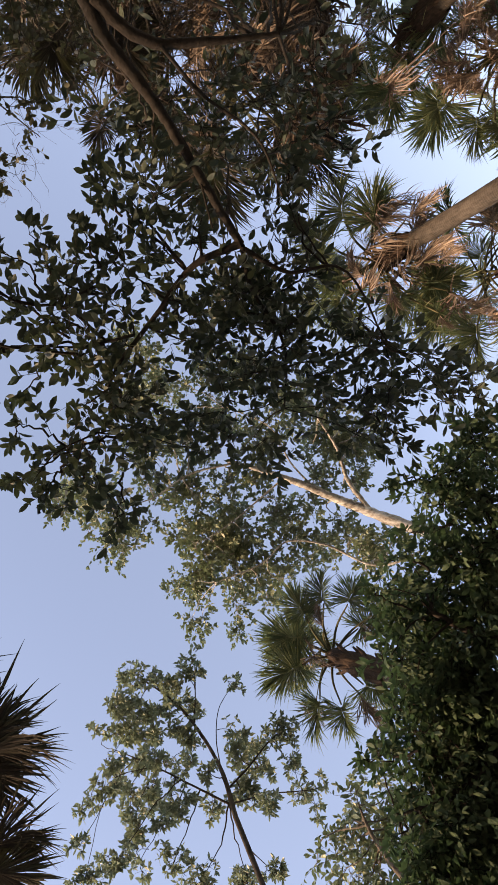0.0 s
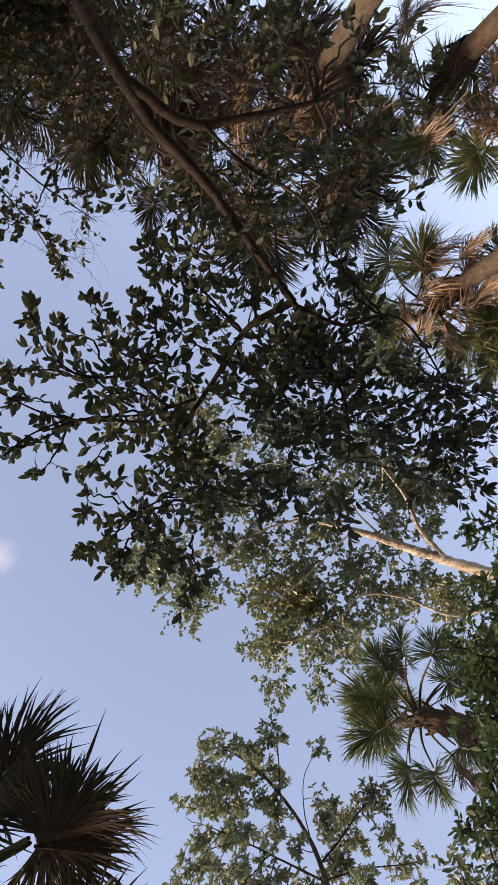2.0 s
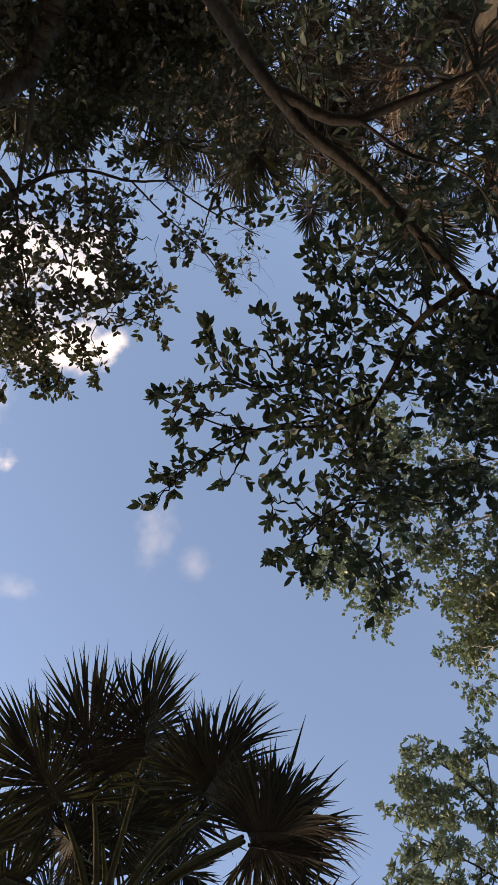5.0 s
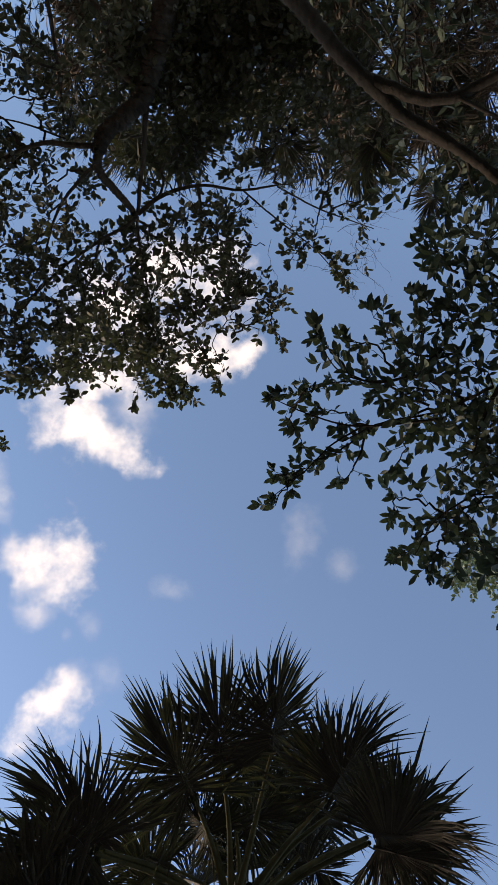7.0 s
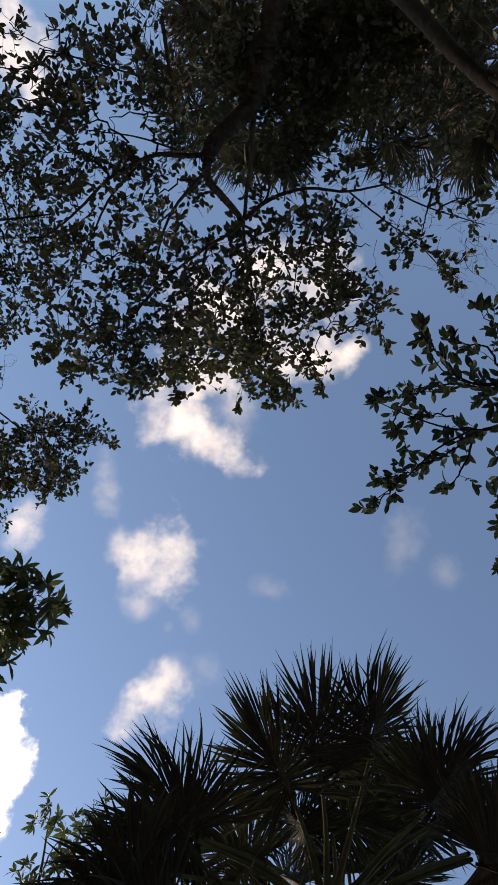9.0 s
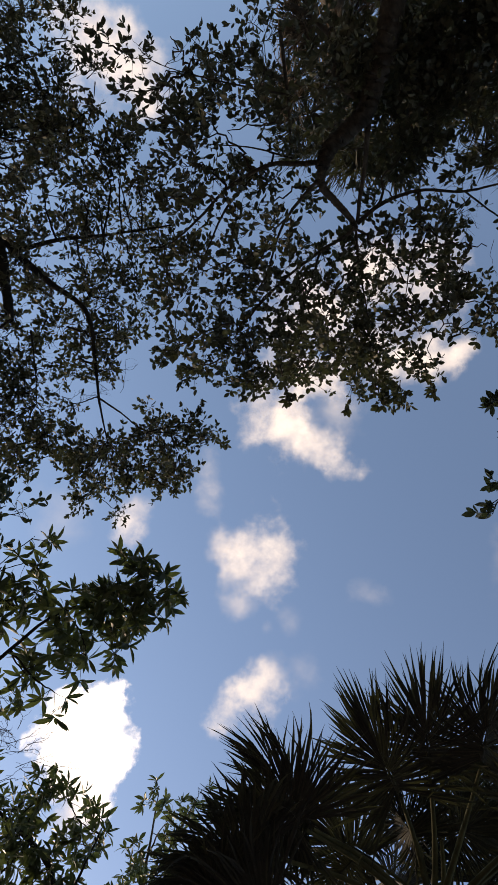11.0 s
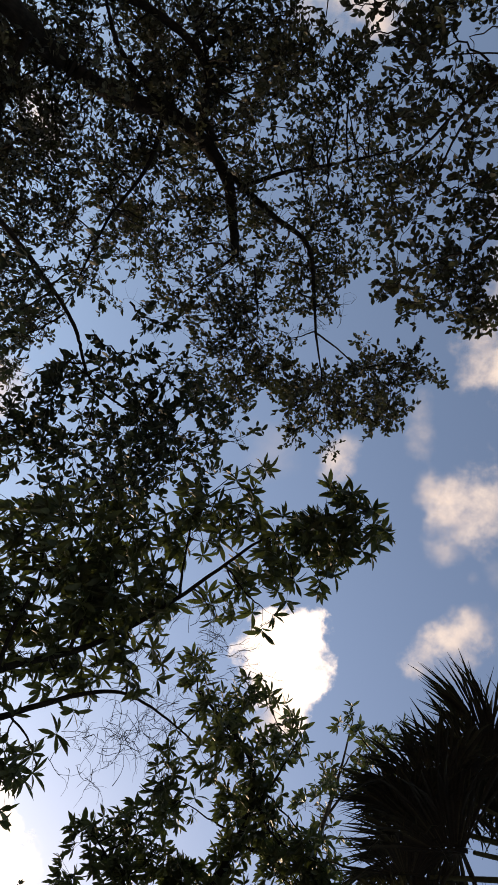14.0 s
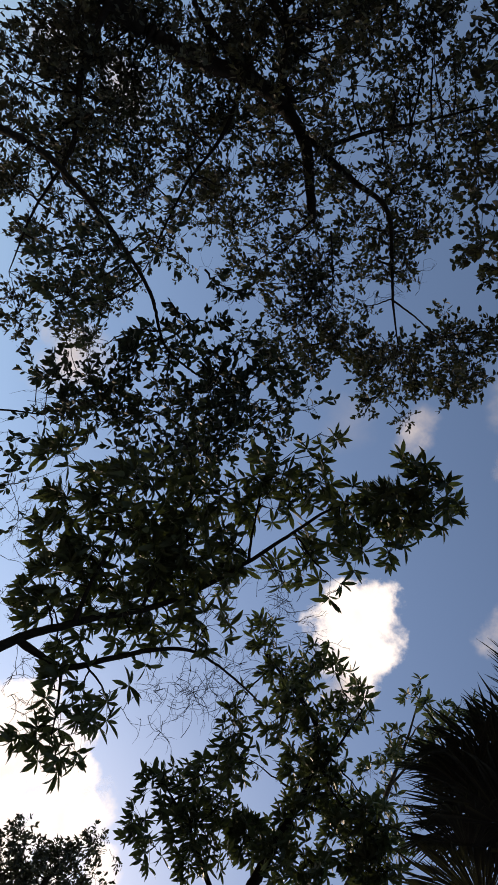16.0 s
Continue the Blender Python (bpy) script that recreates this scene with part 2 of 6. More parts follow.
# ---- trees ----
class Tree:
    """A tree under construction: limbs first, then foliage about them."""

    def __init__(self, name, base, label, bark, leaf_mat, leaf_len, leaf_shape, arrangement="alternate", per_twig=7, seed=1, singles=0, category="tree", group=""):
        self.ob = thing(name, base, label, category, group)
        self.base, self.bark, self.leaf_mat, self.leaf_len, self.shape = np.array(base, float), bark, leaf_mat, leaf_len, leaf_shape
        self.arrangement, self.per_twig, self.rng, self.singles = arrangement, per_twig, np.random.default_rng(seed), singles
        self.bones, self.radius, self.twigs, self.leaves = [], [], [], []

    def limb(self, points, r0, r1, name="limb", sides=10, lumps=0.03, per=6, flare=0.0, crook=0.0):
        thick = r0 > 0.04
        line = spline(points, 16 if thick else per, min(r0, r1) * 0.06 + 0.001 + crook, self.rng)
        v, f = tube(line, r0, r1, 16 if thick else sides, 0.05 if thick else lumps, self.rng, flare=flare)
        part(name, np_mesh(name, v - self.base, f, True), self.bark, self.ob)
        self.bones.append(line)
        self.radius.append(np.linspace(r0, r1, len(line)))
        return self

    def foliage(self, clumps, cover=0.7, droop=0.15, reach=1.0):
        """Clumps (x, y, z, radius) of leafy twigs, each fed by a branchlet from the nearest limb."""
        rng = self.rng
        bones, radius = np.vstack(self.bones), np.concatenate(self.radius)
        width = self.shape[0]
        area = 0.62 * self.leaf_len ** 2 * width * 0.55
        for x, y, z, r in clumps:
            c = np.array([x, y, z])
            away = np.linalg.norm(bones - c, axis=1)
            i = int(np.argmin(away + 0.3 * np.abs(away - 0.6) + np.where(bones[:, 2] > z + 0.5, 0.6, 0)))
            start = bones[i]
            if away[i] > 0.5 * r:
                mid = (start + c) / 2 + rng.normal(0, 0.09 * away[i], 3)
                line = spline([start, mid, c], 5, 0.008 * away[i], rng)
                thick = min(radius[i] * 0.8, 0.006 + 0.010 * away[i])
                self.twigs.append(tube(line, thick, 0.004, 5))
            n = max(8, int(-math.log(1 - cover) * 1.35 * math.pi * r * r / area * rng.uniform(0.65, 1.35)))
            k = max(3, int(n / self.per_twig))
            q = max(3, k // 7)
            long = self.leaf_len * (1.15 if self.arrangement == "whorl" else 2.9)
            arm = unit(rng.normal(0, 1, (q, 3)) + 0.5 * unit(c - start)) * reach * np.maximum(rng.uniform(0.3, 1.1, (q, 1)) * r - 0.35 * long, 0.12 * r)
            hub = c + rng.normal(0, 0.3 * r, (q, 3)) * (reach > 0.95) + (c - start) / max(away[i], 0.01) * rng.uniform(-0.5, 0.2, (q, 1)) * r
            elbow = hub + arm * 0.5 + rng.normal(0, 0.1, (q, 3)) * np.linalg.norm(arm, axis=1, keepdims=True)
            self.twigs.append(twig_tubes(hub, elbow, hub + arm, np.full(q, 0.0045 + 0.011 * r), np.full(q, 0.0022)))
            own = rng.integers(0, q, k)
            s = 0.3 + 0.7 * rng.uniform(0, 1, (k, 1)) ** 0.65
            root = (1 - s) ** 2 * hub[own] + 2 * s * (1 - s) * (elbow[own] * 2 - hub[own] - arm[own] / 2) + s * s * (hub[own] + arm[own])
            way = unit(unit(arm[own]) * 0.45 + rng.normal(0, 0.55, (k, 3)) - np.array([0, 0, droop]))
            span = long * rng.uniform(0.65, 1.35, (k, 1))
            tip = root + way * span
            bend = (tip + root) / 2 + rng.normal(0, 0.09, (k, 3)) * span
            self.twigs.append(twig_tubes(root, bend, tip, np.full(k, 0.0028), np.full(k, 0.0012)))
            self.dress(root, bend, tip)
        return self

    def spray(self, points):
        """A slender leafy branch: a bent twig with short side twigs all along it."""
        rng = self.rng
        line = spline(points, 6, 0.012, rng)
        self.twigs.append(tube(line, 0.011, 0.003, 5))
        way = np.gradient(line, axis=0)
        long = np.linalg.norm(np.diff(line, axis=0), axis=1).sum()
        k = max(4, int(long / (self.leaf_len * 0.85)))
        s = np.linspace(0.12, 0.97, k) * (len(line) - 1)
        i = np.minimum(s.astype(int), len(line) - 2)
        root = line[i] + (line[i + 1] - line[i]) * (s - i)[:, None]
        out = unit(unit(way[i]) * 0.75 + rng.normal(0, 0.6, (k, 3)) * np.array([1, 1, 0.55]))
        span = self.leaf_len * rng.uniform(0.7, 2.1, (k, 1)) * (1.15 - 0.5 * np.linspace(0, 1, k))[:, None]
        tip = root + out * span
        bend = (root + tip) / 2 + rng.normal(0, 0.08, (k, 3)) * span
        root, bend, tip = np.vstack([root, line[-4:-3]]), np.vstack([bend, line[-2:-1]]), np.vstack([tip, line[-1:]])
        self.twigs.append(twig_tubes(root, bend, tip, np.full(k + 1, 0.003), np.full(k + 1, 0.0013)))
        self.dress(root, bend, tip)
        return self

    def dress(self, root, bend, tip):
        rng, k, m, size = self.rng, len(root), self.per_twig, self.leaf_len
        if self.arrangement == "whorl":
            s = np.linspace(0.9, 1.0, m)[None] + rng.normal(0, 0.01, (k, m))
        else:
            s = np.append(0.3 + 0.62 * np.linspace(0, 1, m - 2) ** 0.7, (0.97, 1.0))[None] + rng.normal(0, 0.03, (k, m))
        s = np.clip(s, 0.1, 1)[..., None]
        at = (1 - s) ** 2 * root[:, None] + 2 * s * (1 - s) * (bend[:, None] * 2 - (root + tip)[:, None] / 2) + s * s * tip[:, None]
        way = unit(tip - bend)[:, None] * np.ones((1, m, 1))
        side = unit(np.cross(way, np.array([0.1, 0.2, 0.97])))
        other = np.cross(way, side)
        if self.arrangement == "whorl":
            a = (np.arange(m) * 2.4)[None] + rng.random((k, 1)) * 6.28 + rng.normal(0, 0.25, (k, m))
            spread = rng.uniform(0.75, 1.45, (k, m))
        else:
            a = (np.arange(m) * math.pi)[None] + rng.random((k, 1)) * 6.28 + rng.normal(0, 0.7, (k, m))
            spread = rng.uniform(0.45, 1.25, (k, m))
            spread[:, -1] = rng.uniform(0, 0.4, k)
        a, spread = a[..., None], spread[..., None]
        x = np.cos(spread) * way + np.sin(spread) * (np.cos(a) * side + np.sin(a) * other)
        x = unit(x + np.array([0, 0, -0.25]) * rng.random((k, m, 1)) + rng.normal(0, 0.15, (k, m, 3)))
        up = np.array([0, 0, 1.0]) + rng.normal(0, 0.38, (k, m, 3)) + 0.35 * way
        y = unit(np.cross(up, x))
        z = np.cross(x, y)
        length = size * rng.uniform(0.6, 1.18, (k, m, 1))
        self.leaves.append(np.stack([at, x * length, y * length, z * length], 2).reshape(-1, 4, 3))

    def bare_twigs(self, clumps, count=40):
        """Thin leafless twigs."""
        rng = self.rng
        for x, y, z, r in clumps:
            c = np.array([x, y, z])
            for _ in range(count):
                at, way = c + rng.normal(0, 0.45 * r, 3), unit(rng.normal(0, 1, 3) + np.array([0.7, -0.3, 0.3]))
                line = [at]
                for _ in range(6):
                    way = unit(way + rng.normal(0, 0.3, 3) - np.array([0, 0, 0.06]))
                    at = at + way * r * 0.17
                    line.append(at)
                    if rng.random() < 0.6:
                        out = unit(way + rng.normal(0, 0.7, 3)) * r * rng.uniform(0.15, 0.45)
                        self.twigs.append(tube(np.array([at, at + out * 0.5 + rng.normal(0, 0.03 * r, 3), at + out]), 0.0016, 0.0007, 3))
                self.twigs.append(tube(np.array(line), 0.0028, 0.001, 3))
        return self

    def done(self):
        rng = self.rng
        v, f = joined(self.twigs)
        part("twigwork", np_mesh("twigwork", v - self.base, f, True), self.bark, self.ob, kind="stuff")
        m = np.vstack(self.leaves)
        m[:, 0] -= self.base
        near = np.argsort(np.linalg.norm(m[:, 0] + self.base - np.array([0, 0, 1.5]), axis=1))
        single, rest = near[:self.singles], near[self.singles:]
        if self.singles:
            shapes = []
            for q in range(4):
                lv, lf = leaf_blade(self.shape[0] * (0.85 + 0.1 * q), 5, 0.08 + 0.07 * q, 0.05 + 0.1 * q, belly=self.shape[1])
                me = np_mesh("leaf", lv, lf, True)
                me.materials.append(self.leaf_mat)
                shapes.append(me)
            for i in single:
                o, x, y, z = m[i]
                leaf = part("leaf", shapes[int(rng.integers(4))], None, self.ob)
                leaf.matrix_basis = Matrix(((x[0], y[0], z[0], o[0]), (x[1], y[1], z[1], o[1]), (x[2], y[2], z[2], o[2]), (0, 0, 0, 1)))
        chunks = []
        for q in range(4):
            part_of = m[rest[q::4]]
            lv, lf = leaf_blade(self.shape[0] * (0.85 + 0.1 * q), self.shape[2], 0.08 + 0.07 * q, 0.05 + 0.12 * q, belly=self.shape[1])
            w = part_of[:, None, 0] + lv[None, :, 0, None] * part_of[:, None, 1] + lv[None, :, 1, None] * part_of[:, None, 2] + lv[None, :, 2, None] * part_of[:, None, 3]
            chunks.append((w.reshape(-1, 3), (lf[None] + (np.arange(len(part_of)) * len(lv))[:, None, None]).reshape(-1, 4)))
        v, f = joined(chunks)
        part("foliage", np_mesh("foliage", v, f), self.leaf_mat, self.ob, kind="stuff")
        return self.ob


# ---- palms ----
def frond_mesh(rng, count=42, wide=118, fold=0.35, droop=0.5, curl=0.0, ragged=0.1, loose=0.05):
    """A fan of stiff folded segments, joined at their inner halves, on a short curved rib, 1 m long, its stalk's end at the origin."""
    chunks = []
    step = radians(wide) * 2 / count
    for i in range(count):
        a = radians(wide) * (2 * i / (count - 1) - 1)
        inner = 0.3 * (1 - abs(a) / radians(wide))
        length = (1.0 - inner * 0.8) * (1 - 0.2 * abs(a) / radians(wide)) * (1 + rng.normal(0, ragged))
        a += rng.normal(0, 0.12) * step
        way, side = np.array([math.cos(a), math.sin(a), 0]), np.array([-math.sin(a), math.cos(a), 0])
        twist, hang = rng.normal(0, 0.3), droop * (1 + rng.normal(0, 0.3))
        sway, lift = rng.normal(0, loose + curl * 0.25), rng.normal(0, loose * 2.6)
        rows = []
        for s, slim in ((0.03, 1), (0.4, 1), (0.68, 1), (0.8, 0.48), (0.9, 0.2), (1.0, 0)):
            r = s * length
            half = min(r * step * 0.6 + 0.004, 0.02) * slim + 0.0012
            mid = np.array([inner, 0, 0]) + way * r * (1 - 0.2 * hang * s * s) + side * sway * s * s
            mid[2] += lift * max(0.0, s - 0.5) * 2.0 * length - 0.4 * hang * r ** 2.6 - 0.16 * inner - curl * s ** 3 * 0.35 + math.sin(fold) * abs(mid[1]) - 0.12 * mid[0] ** 2
            mid[1] *= math.cos(fold)
            across = side * math.cos(twist * s) + np.array([0, 0, math.sin(twist * s)])
            rows += [mid - across * half + [0, 0, half * 0.7], mid, mid + across * half + [0, 0, half * 0.7]]
        f = np.array([[3 * g + j, 3 * g + 3 + j, 3 * g + 4 + j, 3 * g + 1 + j] for g in range(5) for j in (0, 1)])
        chunks.append((np.array(rows), f))
    chunks.append(tube(np.array([(-0.04, 0, 0.005), (0.08, 0, -0.008), (0.2, 0, -0.04), (0.36, 0, -0.075)]), 0.02, 0.004, 6))
    return np_mesh("frond", *joined(chunks))


frng = np.random.default_rng(5)
SHADED_FRONDS = [frond_mesh(frng, 138 + 6 * i, 112 + 8 * i, 0.35 + 0.1 * i, 0.2 + 0.14 * i, 0.08, 0.13, 0.075) for i in range(5)]
DEAD_FRONDS = [frond_mesh(frng, 84, 56 + 16 * i, 1.0, 0.9, 0.7, 0.2, 0.1) for i in range(4)]
# The same fan shapes again, for the palms coloured as sunlit.
SUNLIT_FRONDS = [me.copy() for me in SHADED_FRONDS]
for me in SHADED_FRONDS:
    me.materials.append(FROND_SHADED)
for me in SUNLIT_FRONDS:
    me.materials.append(FROND_SUNLIT)
SHADED_DEAD_FRONDS = [me.copy() for me in DEAD_FRONDS]
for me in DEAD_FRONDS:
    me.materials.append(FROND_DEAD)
for me in SHADED_DEAD_FRONDS:
    me.materials.append(FROND_DEAD_SHADED)


def stalk_mesh(length, sag):
    s = np.linspace(0, 1, 7)
    line = np.stack([length * (s - 1), 0 * s, -sag * (1 - s) ** 2], 1)
    return np_mesh("petiole", *tube(line, 0.028, 0.011, 6), True)


STALKS = [stalk_mesh(1.0, g) for g in (0.05, 0.16)]
for me in STALKS:
    me.materials.append(STALK)


BOOT = np_mesh("leaf_boot", *tube(np.array([(-0.05, 0, 0), (0.04, 0, 0.12), (0.09, 0, 0.28)]), 0.042, 0.018, 6, 0.12, frng))
BOOT.materials.append(PALM_FIBRE)


def palm(hub, foot, label, size=0.7, trunk=0.19, live=((5, 58, 0), (8, 22, 20), (6, -15, 0)), dead=8, seed=1, stalk=0.95, boots=16, aimed=(), shaft=0.75, fans=SHADED_FRONDS, skirt=DEAD_FRONDS, group="cabbage palms"):
    """A cabbage palm: a ringed trunk from its foot to the hub, leaf boots under the crown, fan fronds on stalks."""
    rng = np.random.default_rng(seed)
    foot, hub = np.array(foot, float), np.array(hub, float)
    ob = thing("palm_tree", foot, label, "palm tree", group)
    mid = (foot + hub) / 2 + rng.normal(0, 0.12, 3)
    line = spline([foot - [0, 0, 0.1], mid, hub - [0, 0, shaft - 0.1]], 22)
    v, f = tube(line, trunk * 1.05, trunk * 0.95, 14, 0.02, rng, flare=0.35)
    part("trunk", np_mesh("trunk", v - foot, f, True), PALM_BARK, ob)
    head = spline([hub - [0, 0, shaft], hub - [0, 0, 0.3], hub + [0, 0, 0.15]], 4)
    v, f = tube(head, trunk * 1.15, trunk * 0.3, 14, 0.09, rng, power=3.0)
    part("crown_shaft", np_mesh("crown_shaft", v - foot, f, True), PALM_FIBRE, ob, "brown fibrous crown shaft")
    for i in range(boots):
        a, h = i * 2.4, hub[2] - foot[2] - 0.2 - (shaft - 0.05) * i / boots
        boot = part("leaf_boot", BOOT, None, ob)
        boot.matrix_basis = pose(hub[0] - foot[0] + trunk * math.cos(a), hub[1] - foot[1] + trunk * math.sin(a), h, rng.normal(0, 8), rng.normal(0, 8), math.degrees(a)) 
    rings = [(el, (k + 0.37 * j) * 360 / n + start) for j, (n, el, start) in enumerate(live) for k in range(n)]
    for bx, by, bz, tx, ty, tz, withered in aimed:
        start, tip = Vector((bx, by, bz)), Vector((tx, ty, tz))
        x = (tip - start).normalized()
        y = Vector((0, 0, 1)).cross(x).normalized()
        turn = Matrix((x, y, x.cross(y))).transposed().to_4x4() @ Matrix.Rotation(rng.normal(0, 0.22), 4, "X")
        at, sz = Vector(hub - foot) + start, (tip - start).length * 0.95
        frond = part("frond", (DEAD_FRONDS if withered else fans)[int(rng.integers(4))], None, ob, "withered tan frond" if withered else "")
        frond.matrix_basis = Matrix.Translation(at) @ turn @ Matrix.Diagonal((sz, sz, sz, 1))
        rise = Vector((0, 0, 0.12 * start.length))
        line = spline([Vector(hub - foot), Vector(hub - foot) + start * 0.5 + rise, at - x * 0.06], 5)
        back = np.array(frond.matrix_basis.inverted())
        v, f = tube(line, 0.026, 0.012, 6)
        part("petiole", np_mesh("petiole", v @ back[:3, :3].T + back[:3, 3], f, True), STALK, frond)
    for i in range(len(rings) + dead):
        if i < len(rings):
            el, az = radians(rings[i][0] + rng.normal(0, 7)), radians(rings[i][1] + rng.normal(0, 7))
            me, sz, reach = fans[int(rng.integers(5))], size * rng.uniform(0.88, 1.1), stalk * rng.uniform(0.88, 1.08)
        else:
            az, el = i * 2.39996 + rng.normal(0, 0.2), radians(rng.uniform(-60, 5))
            me, sz, reach = skirt[int(rng.integers(4))], size * rng.uniform(0.6, 0.88), stalk * rng.uniform(0.6, 1.0)
        x = Vector((math.cos(az) * math.cos(el), math.sin(az) * math.cos(el), math.sin(el)))
        y = Vector((0, 0, 1)).cross(x).normalized()
        z = x.cross(y)
        turn = Matrix((x, y, z)).transposed().to_4x4() @ Matrix.Rotation(rng.normal(0, 0.3), 4, "X")
        at = Vector(hub - foot) + x * (reach + 0.05)
        frond = part("frond", me, None, ob, "" if i < len(rings) else "withered tan frond" if skirt is DEAD_FRONDS else "withered brown frond, darkened as in shade")
        frond.matrix_basis = Matrix.Translation(at) @ turn @ Matrix.Rotation(radians(rng.uniform(8, 38)), 4, "Y") @ Matrix.Diagonal((sz, sz, sz, 1))
        st = part("petiole", STALKS[int(rng.integers(2))], None, frond)
        st.matrix_basis = Matrix.Diagonal((reach / sz, 1, 1, 1))
    return ob


# ---- the ground and an added belt of woods ----
def ground():
    n = 90
    s = np.linspace(-1, 1, n)
    s = np.sign(s) * np.abs(s) ** 3 * 1500
    x, y = np.meshgrid(s, s, indexing="ij")
    z = 0.05 * np.sin(x * 1.3 + 2 * np.sin(y * 0.7)) * np.exp(-(x * x + y * y) / 4000) - 0.05
    v = np.stack([x, y, z], -1).reshape(-1, 3)
    i, j = np.meshgrid(np.arange(n - 1), np.arange(n - 1), indexing="ij")
    f = np.stack([i * n + j, (i + 1) * n + j, (i + 1) * n + j + 1, i * n + j + 1], -1).reshape(-1, 4)
    ob = part("ground", np_mesh("ground", v, f, True), BOUNCE_LITTER)
    tagged(ob, "unseen forest floor with leaf litter, pale to bounce light upward", "ground", kind="structure")


ground()


def woods():
    """An added, unseen leaf-spray belt that closes the glade all round and blocks light."""
    rng = np.random.default_rng(77)
    n = 20000
    a = rng.random(n) * 2 * math.pi
    d = rng.uniform(15, 23, n)
    top = 3.6 + 0.6 * np.sin(a * 5) + 0.4 * np.sin(a * 11 + 1)
    # Taller stretch, out of view, that keeps the sun off the dark thicket.
    tall = np.arange(n) < 5200
    a[tall], d[tall] = np.radians(rng.uniform(92, 127, 5200)), rng.uniform(12, 16, 5200)
    top[tall] = 10.2 + 0.8 * np.sin(a[tall] * 23)
    h = rng.random(n) ** 0.8 * top
    c = np.stack([np.cos(a) * d, np.sin(a) * d, h], 1)
    x, up = unit(rng.normal(0, 1, (n, 3))), rng.normal(0, 1, (n, 3))
    y = unit(np.cross(up, x))
    size = rng.uniform(0.35, 0.8, (n, 1, 1))
    lv, lf = leaf_blade(0.55, 3)
    z = np.cross(x, y)
    v = c[:, None] + size * (lv[None, :, :1] * x[:, None] + lv[None, :, 1:2] * y[:, None] + lv[None, :, 2:] * z[:, None])
    ob = part("far_woods", np_mesh("far_woods", v.reshape(-1, 3), (lf[None] + (np.arange(n) * len(lv))[:, None, None]).reshape(-1, 4)), WOODS)
    tagged(ob, "unseen dark green woodland belt added to block light", "woods", kind="stuff")


woods()


# ---- clouds ----
def cloud(place, wide, tall, material, label, turn=0.0):
    """A far cloud: a domed sheet of vapour that faces the glade."""
    n, m = 8, 24
    v = [(0, 0, 0.12)] + [(r / n * math.cos(2 * math.pi * k / m), r / n * math.sin(2 * math.pi * k / m), 0.12 * (1 - (r / n) ** 2)) for r in range(1, n + 1) for k in range(m)]
    me = bpy.data.meshes.new("cloud")
    f = [(0, 1 + k, 1 + (k + 1) % m) for k in range(m)]
    f += [(1 + r * m + k, 1 + (r + 1) * m + k, 1 + (r + 1) * m + (k + 1) % m, 1 + r * m + (k + 1) % m) for r in range(n - 1) for k in range(m)]
    me.from_pydata(v, [], f)
    ob = part("cloud", me, material)
    ob.matrix_basis = look(place, (0, 0, 1.5), turn) @ Matrix.Rotation(math.pi, 4, "Y") @ Matrix.Diagonal((wide, tall, wide, 1))
    tagged(ob, label, "cloud", "clouds", "structure")


